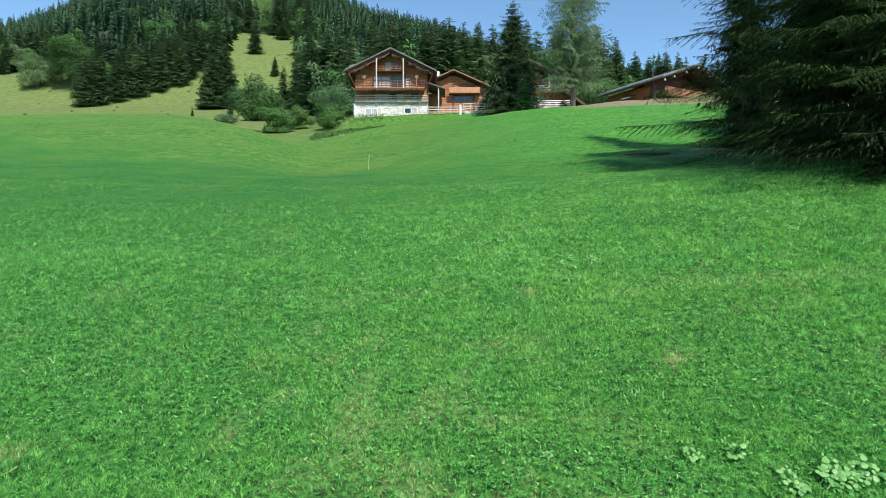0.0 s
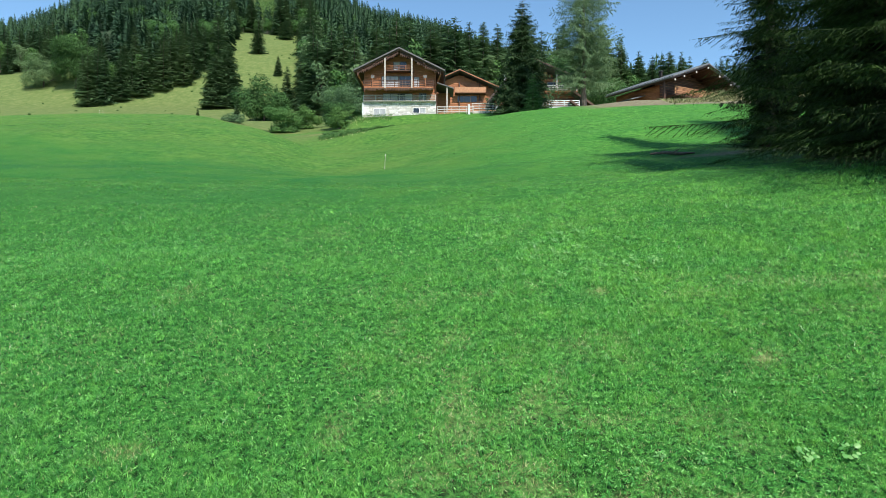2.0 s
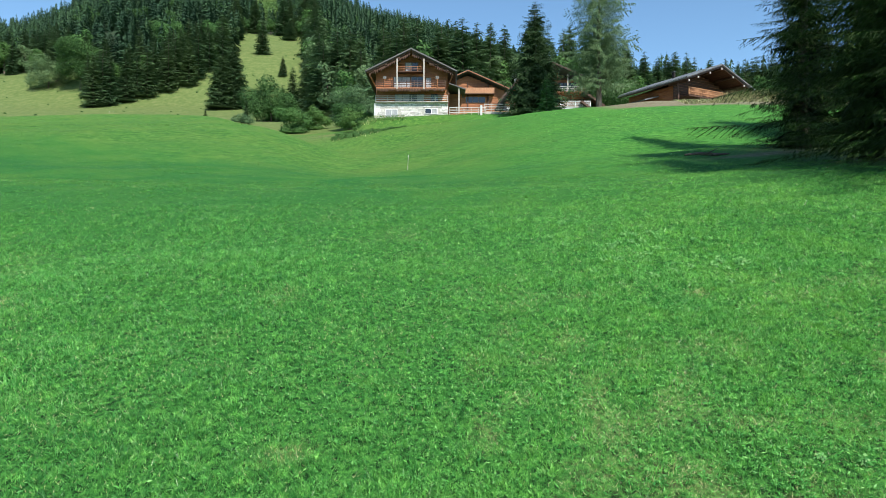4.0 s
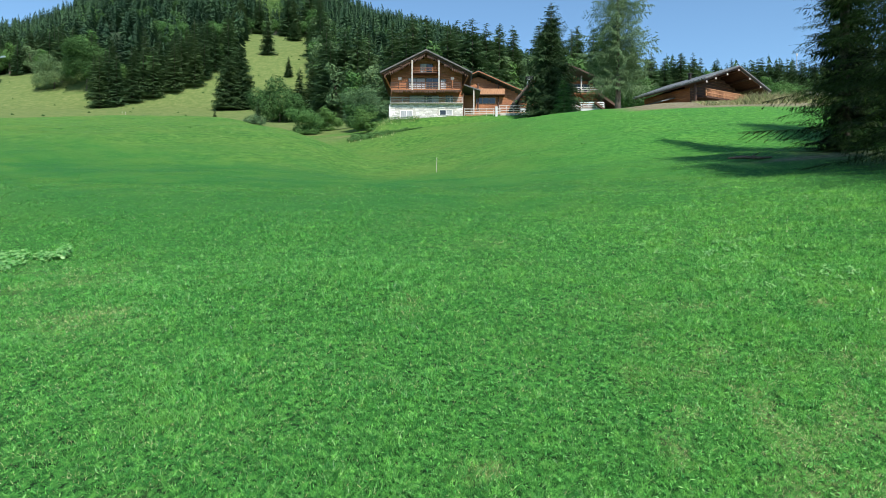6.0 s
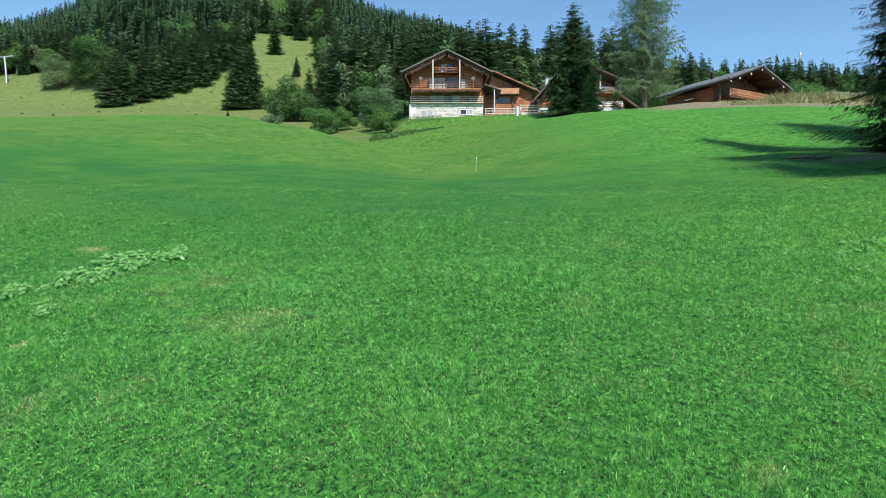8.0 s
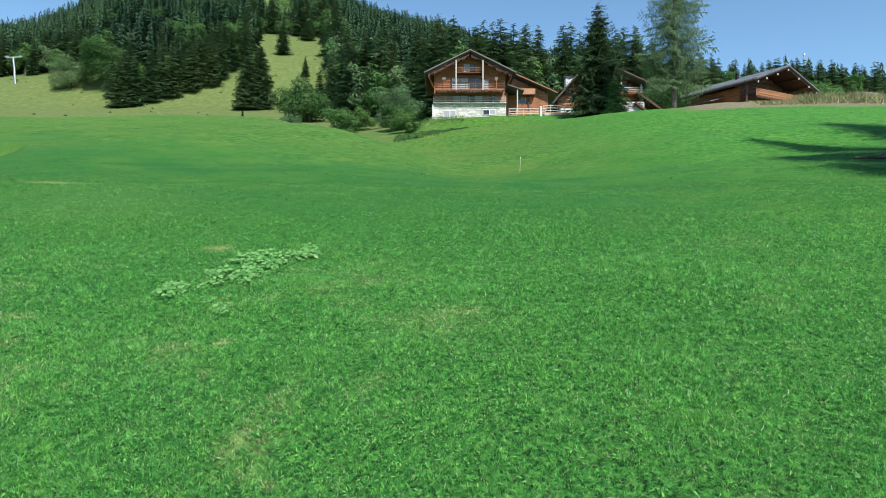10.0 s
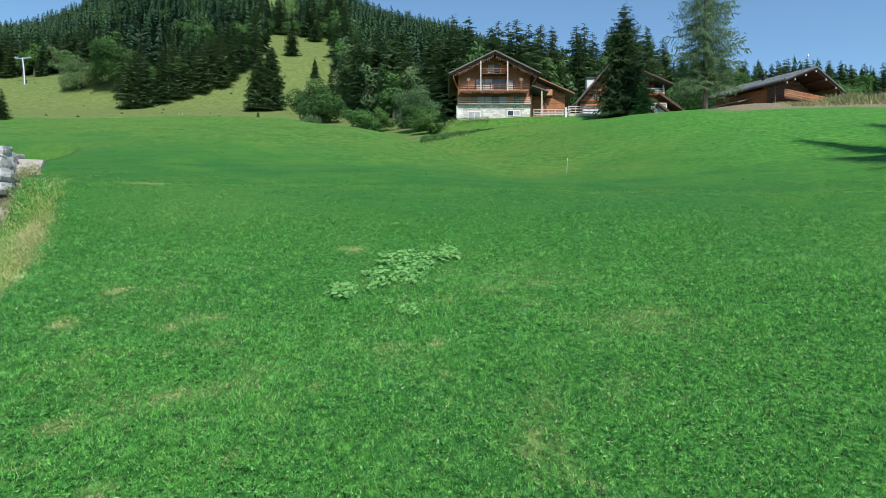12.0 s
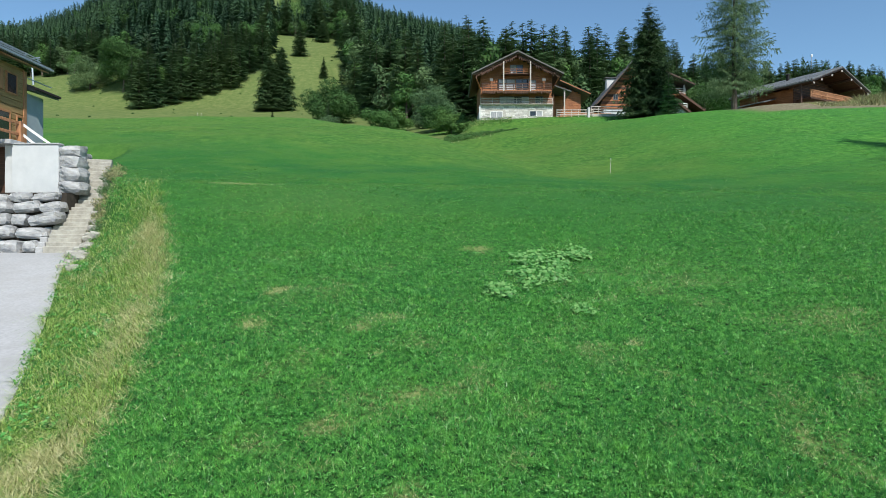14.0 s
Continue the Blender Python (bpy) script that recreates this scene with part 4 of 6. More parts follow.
# ---- buildings ----
def roof_pair(house, half, peak, drop, y0, y1, thick, material, label, verge=None, centre=0.0, right=None):
    """Two roof slopes over a gable, each with its pale verge board. right: another half width and drop on the right side."""
    for sgn in (-1, 1):
        hw, dr = right if right and sgn > 0 else (half, drop)
        n = math.hypot(hw, dr)
        up = Vector((sgn * dr / n, 0, hw / n))
        a, b = Vector((centre, 0, peak)), Vector((centre + sgn * hw, 0, peak - dr))
        out = [(a.x, a.z), (b.x, b.z), (b.x + up.x * thick, b.z + up.z * thick), (a.x, a.z + thick * n / hw)]
        part("roof", prism(out, y0, y1), material, house, label)
        if verge:
            edge = [(a.x, a.z + 0.06), (b.x, b.z + 0.06), (b.x + up.x * thick * 0.75, b.z + up.z * thick * 0.75), (a.x, a.z + thick * 0.8)]
            part("verge_board", prism(edge, y0 - 0.08, y0 - 0.012), verge, house)


def window(house, x0, x1, z0, z1, y, panes=2, glass=("glass",), trim="white", proud=0.06):
    """A window set in a wall that faces -y: frame, mullions and panes."""
    w = part("window", box((x0, y - proud, z0), (x1, y + 0.10, z0 + 0.09), 0.01), M[trim], house)
    part("frame", box((x0, y - proud, z1 - 0.09), (x1, y + 0.10, z1), 0.01), M[trim], w)
    for k in range(panes + 1):
        c = x0 + (x1 - x0 - 0.09) * k / panes
        part("mullion", box((c, y - proud + 0.004, z0 + 0.09), (c + 0.09, y + 0.10, z1 - 0.09)), M[trim], w)
    for k in range(panes):
        a, b = x0 + (x1 - x0 - 0.09) * k / panes + 0.09, x0 + (x1 - x0 - 0.09) * (k + 1) / panes
        part("pane", box((a, y - 0.03, z0 + 0.09), (b, y + 0.02, z1 - 0.09)), M[glass[k % len(glass)]], w)
    return w


def railing(house, x0, x1, y, z, tall, rails, posts, material, depth=0.06, wide=0.13, name="rail"):
    for k in range(rails):
        c = z + tall * (k + 1) / rails - wide / 2
        part(name, box((x0, y - depth / 2, c - wide / 2), (x1, y + depth / 2, c + wide / 2), 0.01), material, house)
    for k in range(posts + 1):
        c = x0 + (x1 - x0) * k / posts
        part("baluster", box((c - 0.05, y + depth / 2, z), (c + 0.05, y + depth / 2 + 0.09, z + tall + 0.04), 0.008), material, house)


def fringe(house, p, q, n, drop, y, material, seed=3):
    """A cut-out trim board along a line in x and z, with a row of hanging points."""
    r = np.random.default_rng(seed)
    bm = bmesh.new()
    p, q = Vector((p[0], y, p[1])), Vector((q[0], y, q[1]))
    for k in range(n):
        a, b = p.lerp(q, k / n), p.lerp(q, (k + 0.82) / n)
        d = drop * r.uniform(0.55, 1.15)
        tip = (a + b) / 2 - Vector((0, 0, d))
        f = [bm.verts.new(v) for v in (a, b, b - Vector((0, 0, d * 0.45)), tip, a - Vector((0, 0, d * 0.45)))]
        g = [bm.verts.new(v.co + Vector((0, 0.04, 0))) for v in f]
        bm.faces.new(f)
        bm.faces.new(g[::-1])
        for i in range(5):
            bm.faces.new((f[i], g[i], g[(i + 1) % 5], f[(i + 1) % 5]))
    part("fringe_board", bm, material, house, "cut-out hanging trim")


def rubble(house, x0, x1, z0, z1, y, w, h, seed, material, holes=(), label="uneven pale rubble stones"):
    """A face of uneven rubble stones, each proud of the mortar."""
    r = np.random.default_rng(seed)
    bm = bmesh.new()
    z = z0
    while z < z1 - 0.05:
        hh = min(h * r.uniform(0.7, 1.3), z1 - z)
        x = x0
        while x < x1 - 0.05:
            ww = min(w * r.uniform(0.5, 1.6), x1 - x)
            if not any(a < x + ww and x < b and c < z + hh and z < d for a, b, c, d in holes):
                d = r.uniform(0.02, 0.09)
                vs = slab(bm, (x + 0.02, y - d, z + 0.02), (x + ww - 0.02, y + 0.1, z + hh - 0.02))
                for v in vs:
                    v.co += Vector((r.uniform(-0.03, 0.03), r.uniform(-0.02, 0.02) if v.co.y < y else 0, r.uniform(-0.03, 0.03)))
            x += ww
        z += hh
    part("stone_facing", bm, material, house, label)


# Main chalet: rubble ground floor, two balconies, wide gable.
chalet = thing("chalet", pose(-8.15, 100.0, 20.5 + EYE), "three-storey brown wooden chalet on a white stone ground floor", "chalet")
part("core", prism([(-5.7, -1.5), (5.7, -1.5), (5.7, 2.66), (-5.7, 2.66)], 0.12, 12), M["mortar"], chalet, "pale mortared ground floor")
rubble(chalet, -5.75, 5.75, -0.1, 2.66, 0.12, 0.55, 0.24, 5, M["stone"], ((-4.2, -2.1, 0.15, 1.65), (2.0, 4.2, 0.75, 1.75)))
window(chalet, -4.15, -2.15, 0.2, 1.6, 0.06, 2, ("curtain",), proud=0.08)
window(chalet, 2.05, 4.15, 0.8, 1.7, 0.06, 2, ("glass", "curtain"), proud=0.08)
part("corner_post", box((-5.95, -0.12, -0.2), (-5.70, 0.3, 2.5), 0.02), M["render_white"], chalet, "white rendered corner pier")
part("downpipe", box((5.78, -0.05, -0.4), (5.92, 0.1, 4.4), 0.02), M["dark_boards"], chalet)
part("wall", prism([(-5.65, 2.66), (5.65, 2.66), (5.65, 7.3), (0, 10.05), (-5.65, 7.3)], 0.25, 12), M["boards"], chalet, "red-brown stained board wall")
for k in range(22):
    z = 2.9 + 0.33 * k
    w = 5.66 if z < 7.3 else 5.66 * (10.0 - z) / 2.75
    if w > 0.3:
        part("board", box((-w, 0.20, z), (w, 0.27, z + 0.285), 0.012), M["boards"], chalet)
roof_pair(chalet, 7.1, 10.42, 3.5, -1.9, 13.2, 0.26, M["roof"], "dark slab roof slope", M["fascia"])
roof_pair(chalet, 6.9, 10.24, 3.42, -1.75, 13.0, 0.16, M["dark_boards"], "dark board soffit")
for sgn in (-1, 1):
    fringe(chalet, (sgn * 0.15, 10.1), (sgn * 6.6, 6.92), 22, 0.75, -1.55, M["dark_boards"], 4 + sgn)
    for zz, xx in ((9.2, 1.9), (8.2, 3.9), (7.2, 5.7)):
        part("purlin", bar((sgn * xx, -1.7, zz), (sgn * xx, 0.3, zz), 0.22, 0.26), M["dark_boards"], chalet)
    part("brace", bar((sgn * 5.75, 0.1, 5.2), (sgn * 6.5, -1.2, 6.7), 0.16, 0.16), M["boards"], chalet)
part("balcony_floor", box((-5.75, -0.42, 2.60), (5.75, 0.2, 2.76), 0.02), M["pale_timber"], chalet, "weathered grey lower balcony floor")
railing(chalet, -5.7, 5.65, -0.38, 2.76, 0.88, 3, 6, M["pale_timber"], wide=0.12)
window(chalet, -2.7, 2.0, 2.85, 4.0, 0.17, 4, ("curtain", "curtain", "glass", "curtain"), "fascia")
window(chalet, 3.0, 4.2, 2.85, 4.0, 0.17, 2, ("glass",), "fascia")
part("balcony_floor", box((-5.5, -1.6, 4.42), (5.3, 0.2, 4.62), 0.02), M["boards"], chalet, "brown upper balcony floor")
fringe(chalet, (-5.5, 4.45), (5.3, 4.45), 44, 0.55, -1.62, M["dark_boards"], 9)
railing(chalet, -5.5, 5.3, -1.55, 4.62, 1.05, 4, 9, M["dark_boards"], wide=0.10)
for x in (-2.2, 1.98):
    part("post", box((x - 0.10, -1.66, 4.4), (x + 0.10, -1.46, 9.1), 0.02), M["pale_timber"], chalet, "pale gable post")
window(chalet, -2.9, -0.2, 4.95, 6.75, 0.17, 2, ("curtain",), "fascia")
window(chalet, -0.1, 2.0, 4.95, 6.75, 0.17, 2, ("glass",), "fascia")
window(chalet, 2.2, 3.1, 4.95, 6.6, 0.17, 1, ("curtain",), "fascia")
part("loggia_floor", box((-2.4, -1.0, 7.20), (2.2, 0.2, 7.36), 0.02), M["dark_boards"], chalet)
railing(chalet, -2.2, 2.0, -0.95, 7.36, 0.7, 2, 4, M["boards"], wide=0.09)
window(chalet, -1.05, 1.05, 7.5, 9.0, 0.17, 2, ("curtain", "glass"), "fascia")
for x in (-4.1, 4.05):
    s = part("shutter", box((x - 0.06, -1.75, 4.7), (x + 0.06, -1.66, 6.2), 0.01), M["boards"], chalet, "wooden shutter stand on the balcony")
    part("crossbar", box((x - 0.26, -1.76, 5.9), (x + 0.26, -1.65, 6.35), 0.01), M["fascia"], s)
part("porch_roof", prism([(5.9, 5.35), (8.5, 4.45), (8.5, 4.63), (5.9, 5.53)], -0.9, 5.0), M["roof"], chalet, "small dark lean-to roof")
part("post", box((7.35, -0.7, 0.4), (7.55, -0.5, 4.8), 0.02), M["pale_timber"], chalet, "pale porch post")
part("post", box((7.35, 3.2, 0.4), (7.55, 3.4, 4.8), 0.02), M["pale_timber"], chalet, "pale porch post")
part("annex_wall", box((5.72, 3.0, -0.5), (8.0, 8.0, 4.7)), M["boards"], chalet, "brown board annex wall")

# Terrace beside it: white parapet, rails and stacked logs.
terrace = thing("terrace", pose(0, 97.6, 21.0 + EYE), "stone-edged terrace with pale timber rails between chalets", "terrace")
part("parapet", box((3.2, 0.4, -1.2), (9.5, 0.7, 0.28), 0.03), M["mortar"], terrace, "low pale stone parapet")
railing(terrace, 3.2, 9.6, 0.3, 0.28, 1.15, 3, 6, M["pale_timber"], wide=0.14)
railing(terrace, -2.2, 3.4, 0.0, -0.3, 1.15, 3, 5, M["pale_timber"], wide=0.13)
railing(terrace, -1.6, 8.5, 9.0, 1.2, 1.0, 2, 8, M["orange_boards"], wide=0.30)
part("gate_post", box((2.5, -0.35, -0.8), (2.85, 0.1, 1.1), 0.03), M["render_white"], terrace, "white gate pier")
part("deck", box((-2.2, 8.8, 0.6), (9.0, 14, 1.1)), M["pale_timber"], terrace)
for k in range(7):
    part("log", bar((-1.8 + 0.42 * k, 1.2, -0.1 + 0.25 * (k % 2)), (-1.8 + 0.42 * k, 2.2, -0.1 + 0.25 * (k % 2)), 0.36, 0.36), M["orange_boards"], terrace)

# Second chalet behind.
second = thing("chalet", pose(2.4, 143.0, 32.0 + EYE), "broad brown wooden chalet with an orange balcony behind another", "chalet")
part("wall", prism([(-9, -3), (9, -3), (9, 3.3), (0, 7.2), (-9, 3.3)], 0.3, 13), M["boards"], second, "brown stained board wall")
roof_pair(second, 10.8, 7.75, 4.8, -1.6, 14, 0.3, M["roof"], "dark slab roof slope", M["boards"])
for k in range(20):
    z = -0.6 + 0.38 * k
    w = 9.0 if z < 3.3 else 9.0 * (7.1 - z) / 3.8
    if w > 0.4:
        part("board", box((-w, 0.24, z), (w, 0.32, z + 0.33), 0.012), M["boards"], second)
for x in (-4.4, 0.0, 4.6):
    part("post", box((x - 0.14, -0.1, -0.5), (x + 0.14, 0.2, 5.6), 0.02), M["dark_boards"], second)
part("balcony", box((-1.0, -1.3, 2.85), (5.9, -1.15, 4.1), 0.03), M["orange_boards"], second, "orange-brown boarded balcony front")
part("balcony_floor", box((-1.0, -1.3, 2.7), (5.9, 0.3, 2.86), 0.02), M["dark_boards"], second)
window(second, -0.5, 4.0, 1.0, 2.5, 0.2, 3, ("glass",), "orange_boards")
part("chimney", box((-4.6, 3.2, 5.5), (-3.2, 4.4, 8.9), 0.04), M["render_white"], second, "white rendered chimney")

# Third chalet beyond the spruce.
third = thing("chalet", pose(14.6, 110.0, 21.6 + EYE), "brown wooden chalet with white railings half hidden by a spruce", "chalet")
# dark wall and striped boards: log tone plus eaves' shade put into colour
part("wall", prism([(-6.9, -2), (7.1, -2), (7.1, 6.55), (-1.6, 10.4), (-6.9, 4.2)], 0.3, 12), M["dark_boards"], third, "brown stained board wall")
roof_pair(third, 6.6, 10.95, 7.7, -2.6, 13, 0.28, M["roof"], "dark slab roof slope", M["dark_boards"], centre=-1.6, right=(10.0, 4.4))
for k in range(24):
    z = 0.3 + 0.42 * k
    xl = -6.92 if z < 4.2 else -1.6 - 5.3 * (10.4 - z) / 6.2
    xr = 7.12 if z < 6.55 else -1.6 + 8.7 * (10.4 - z) / 3.85
    if xr - xl > 0.6:
        part("board", box((xl, 0.24, z), (xr, 0.32, z + 0.37), 0.012), M["boards"] if k % 3 else M["dark_boards"], third)
part("balcony_floor", box((1.0, -1.6, 5.2), (7.2, 0.3, 5.36), 0.02), M["boards"], third)
railing(third, 1.0, 7.2, -1.5, 5.36, 0.95, 3, 5, M["pale_timber"], wide=0.11)
part("balcony_floor", box((1.0, -1.9, 2.6), (7.4, 0.3, 2.76), 0.02), M["pale_timber"], third)
railing(third, 1.0, 7.4, -1.8, 2.76, 0.95, 3, 5, M["white"], wide=0.12)
part("plinth", box((-6.9, -1.85, -2.0), (7.4, 0.25, 2.58), 0.03), M["render_white"], third, "white rendered ground floor")
for x in (3.6, 7.0):
    part("post", box((x - 0.11, -1.55, 5.3), (x + 0.11, -1.35, 8.3 if x < 5 else 6.9), 0.02), M["pale_timber"], third)
window(third, 2.2, 5.4, 5.5, 7.3, 0.2, 3, ("glass",), "fascia")
window(third, -4.7, -3.9, 4.7, 5.7, 0.2, 2, ("glass",), "fascia")
part("porch_roof", prism([(6.0, 5.2), (10.2, 2.2), (10.4, 2.5), (6.2, 5.5)], -2.2, 4), M["dark_boards"], third, "dark lean-to roof slope")
part("porch_roof", prism([(5.6, 3.4), (9.2, 0.6), (9.4, 0.85), (5.8, 3.65)], -2.6, 2), M["dark_boards"], third, "dark lean-to roof slope")
chim = part("chimney", box((-4.9, 4.0, 6.0), (-3.4, 5.2, 9.5), 0.04), M["render_white"], third, "white rendered chimney")
part("cap", box((-5.2, 3.7, 9.52), (-3.0, 5.5, 9.66), 0.02), M["roof"], chim)

# Barn on the crest.
barn = thing("barn", pose(35.1, 87.5, 18.6 + EYE, 0, 0, 29.3), "low dark brown wooden barn under a grey ribbed roof", "barn")
part("wall", prism([(-5.8, -1), (5.8, -1), (5.8, 3.95), (0, 6.05), (-5.8, 3.95)], 3.05, 11.2), M["boards"], barn, "brown board wall")
for k in range(16):
    z = 0.1 + 0.38 * k
    w = 5.8 if z < 3.95 else 5.8 * (6.0 - z) / 2.1
    if w > 0.4:
        # dark gable boards also hold the overhang's shade in their colour
        part("board", box((-w, 2.99, z), (w, 3.07, z + 0.33), 0.012), M["dark_boards"], barn)
    if z < 3.7:
        part("board", box((-5.86, 3.07, z), (-5.78, 11.2, z + 0.33), 0.012), M["boards"], barn)
roof_pair(barn, 7.1, 6.42, 2.6, -0.2, 12.0, 0.16, M["dark_boards"], "dark board soffit")
roof_pair(barn, 7.2, 6.63, 2.65, -0.35, 12.2, 0.14, M["metal_roof"], "grey ribbed metal roof slope", M["dark_boards"])
for k in range(30):
    y = -0.3 + 0.42 * k
    for sgn in (-1, 1):
        part("rib", bar((sgn * 0.05, y, 6.82), (sgn * 7.15, y, 4.19), 0.17, 0.20), M["metal_roof"], barn)
for sgn in (-1, 1):
    for x, z in ((0.0, 6.24), (2.4, 5.36), (4.8, 4.48), (6.6, 3.82)):
        if sgn > 0 or x:
            b = part("purlin", bar((sgn * x, -0.25, z), (sgn * x, 3.1, z), 0.22, 0.26), M["dark_boards"], barn)
            part("end_cap", box((sgn * x - 0.12, -0.33, z - 0.13), (sgn * x + 0.12, -0.26, z + 0.13), 0.01), M["pale_timber"], b)
part("balcony_floor", box((-5.0, 1.0, 2.2), (5.2, 3.0, 2.4), 0.02), M["dark_boards"], barn)
railing(barn, -5.0, 5.2, 1.0, 2.4, 1.05, 2, 8, M["orange_boards"], wide=0.12)
for k in range(46):
    part("picket", box((-4.95 + 0.225 * k, 1.03, 2.5), (-4.82 + 0.225 * k, 1.07, 3.4)), M["orange_boards"], barn)
part("door", box((-5.2, 2.9, 0.0), (-3.4, 2.98, 2.0), 0.02), M["dark_boards"], barn)
part("post", box((-6.95, 1.2, 0.0), (-6.7, 1.45, 3.9), 0.02), M["dark_boards"], barn)
flue = part("chimney", box((-2.2, 6.0, 5.6), (-1.85, 6.35, 7.0), 0.03), M["dark"], barn, "dark metal flue")
part("cap", box((-2.3, 5.9, 7.02), (-1.75, 6.45, 7.10), 0.02), M["roof"], flue)
part("lean_to", bar((-8.6, 8.0, 2.2), (-5.7, 8.0, 3.0), 5.0, 0.14), M["metal_roof"], barn, "low grey side roof")


# ---- house, walls, stair and driveway at the foot of the meadow ----
house = thing("house", pose(-42.35, 28.7, 4.8 + EYE) @ Matrix.Scale(0.957, 4), "wooden house with grey rendered lower part and overhanging roofs", "house")
part("wall", box((-10, -3.0, -0.2), (0, 5.6, 5.3)), M["honey_boards"], house, "honey-brown board wall")
for k in range(15):
    part("board", box((-0.02, -3.0, 0.35 * k - 0.1), (0.05, 5.6, 0.35 * k + 0.22), 0.012), M["honey_boards"], house)
part("corner_post", box((-0.16, 5.44, -0.2), (0.10, 5.70, 5.2), 0.02), M["orange_boards"], house)
part("annex_wall", box((-9, 5.72, -0.6), (0.02, 7.3, 4.05), 0.02), M["render_grey"], house, "grey-blue rendered annex wall")
part("roof", prism([(0.82, 5.45), (0.82, 5.71), (-5.5, 8.1), (-5.5, 7.84)], -4.0, 6.75), M["roof"], house, "dark slab roof slope")
part("roof", prism([(-5.5, 7.84), (-5.5, 8.1), (-11.9, 5.71), (-11.9, 5.45)], -4.0, 6.75), M["roof"], house, "dark slab roof slope")
part("soffit", prism([(0.74, 5.36), (0.74, 5.44), (-5.4, 7.75), (-5.4, 7.67)], -3.9, 6.65), M["orange_boards"], house, "reddish board soffit")
part("gutter", bar((0.89, -4.0, 5.56), (0.89, 6.8, 5.56), 0.12, 0.12), M["steel"], house)
part("roof", prism([(0.56, 4.10), (0.56, 4.38), (-4.0, 5.83), (-4.0, 5.55)], 5.72, 7.9), M["roof"], house, "dark slab annex roof")
part("gutter", bar((0.62, 5.6, 4.26), (0.62, 7.95, 4.26), 0.12, 0.12), M["dark"], house)
for x, z in ((0.3, 5.92), (-0.45, 6.22)):
    guard = part("snow_guard", bar((x, -3.9, z + 0.22), (x, 6.6, z + 0.22), 0.05, 0.05), M["steel"], house, "grey steel snow guard rail")
    part("rail", bar((x, -3.9, z + 0.08), (x, 6.6, z + 0.08), 0.05, 0.05), M["steel"], guard)
    for k in range(10):
        part("bracket", box((x - 0.03, -3.6 + 1.1 * k, z - 0.15), (x + 0.03, -3.54 + 1.1 * k, z + 0.25)), M["steel"], guard)
part("snow_guard", bar((0.15, 5.7, 4.85), (0.15, 7.85, 4.85), 0.05, 0.05), M["steel"], house, "grey steel snow guard rail")
for y0, y1, z0, z1 in ((4.1, 4.85, 3.75, 4.75), (2.2, 3.2, 3.75, 4.75), (4.95, 5.35, 1.3, 2.5), (2.4, 4.3, 0.3, 2.6), (-1.6, 0.4, 1.2, 2.6)):
    w = part("window", box((0.03, y0, z0), (0.07, y1, z1)), M["glass"], house, "dark window in wooden frame")
    for a, b, c, d in ((y0 - 0.08, y1 + 0.08, z1, z1 + 0.10), (y0 - 0.08, y1 + 0.08, z0 - 0.10, z0), (y0 - 0.08, y0, z0, z1), (y1, y1 + 0.08, z0, z1)):
        part("frame", box((0.0, a, c), (0.11, b, d), 0.01), M["orange_boards"], w)
part("shutter", box((0.10, 3.25, 3.75), (0.15, 3.70, 4.85), 0.01), M["orange_boards"], house)
part("balcony_floor", box((-0.4, -3.0, 0.22), (2.6, 1.1, 0.40), 0.02), M["concrete"], house, "pale concrete balcony slab")
part("balcony_post", box((2.75, 0.85, 0.4), (2.98, 1.08, 1.45), 0.02), M["orange_boards"], house, "orange wooden balcony post")
for z in (0.75, 1.3):
    part("balcony_rail", box((2.8, -3.0, z), (2.9, 0.85, z + 0.13), 0.01), M["orange_boards"], house)
for dz in (0.0, -0.5):
    part("handrail", bar((2.9, 1.1, 1.35 + dz), (4.75 if dz == 0 else 3.9, 1.1, 0.02 if dz == 0 else 0.05), 0.07, 0.11), M["white"], house, "white sloping handrail")

garage = thing("garage", pose(-37.42, 29.0, 2.85 + EYE), "white rendered garage wall with dark opening under a concrete slab", "garage")
part("wall", box((-2.15, 0.0, -0.9), (0, 0.32, 2.16), 0.02), M["render_white"], garage, "bright white rendered wall")
part("side_wall", box((-0.34, 0.33, -0.3), (0, 2.2, 2.10)), M["render_white"], garage)
part("pier", box((-2.62, 0.22, -0.9), (-2.17, 0.6, 2.16), 0.02), M["render_white"], garage)
part("slab", box((-8.6, -0.24, 2.17), (-2.05, 4.2, 2.38), 0.02), M["concrete"], garage, "pale concrete roof slab")
part("door", box((-5.3, 0.66, -0.9), (-2.63, 0.76, 2.16)), M["dark_boards"], garage, "dark wooden garage door")
part("coping", box((-2.03, -0.05, 2.16), (0.05, 0.37, 2.23), 0.01), M["concrete"], garage)

# Boulders: a few rough shapes in many sizes.
boulder_meshes = []
for k in range(7):
    bm = bmesh.new()
    bmesh.ops.create_cube(bm, size=1.0)
    bmesh.ops.subdivide_edges(bm, edges=bm.edges[:], cuts=2, use_grid_fill=True)
    for v in bm.verts:
        p = v.co.normalized() * 0.60
        v.co = v.co.lerp(p, 0.50) + 0.12 * noise.noise_vector(v.co * 1.9 + Vector((k * 7.1, 0, 0)))
    bm.normal_update()
    me2 = bpy.data.meshes.new("boulder")
    bm.to_mesh(me2)
    bm.free()
    me2.materials.append(M["boulder"])
    boulder_meshes.append(me2)


rubble_meshes = [m.copy() for m in boulder_meshes]
for m in rubble_meshes:
    m.materials[0] = M["step"]


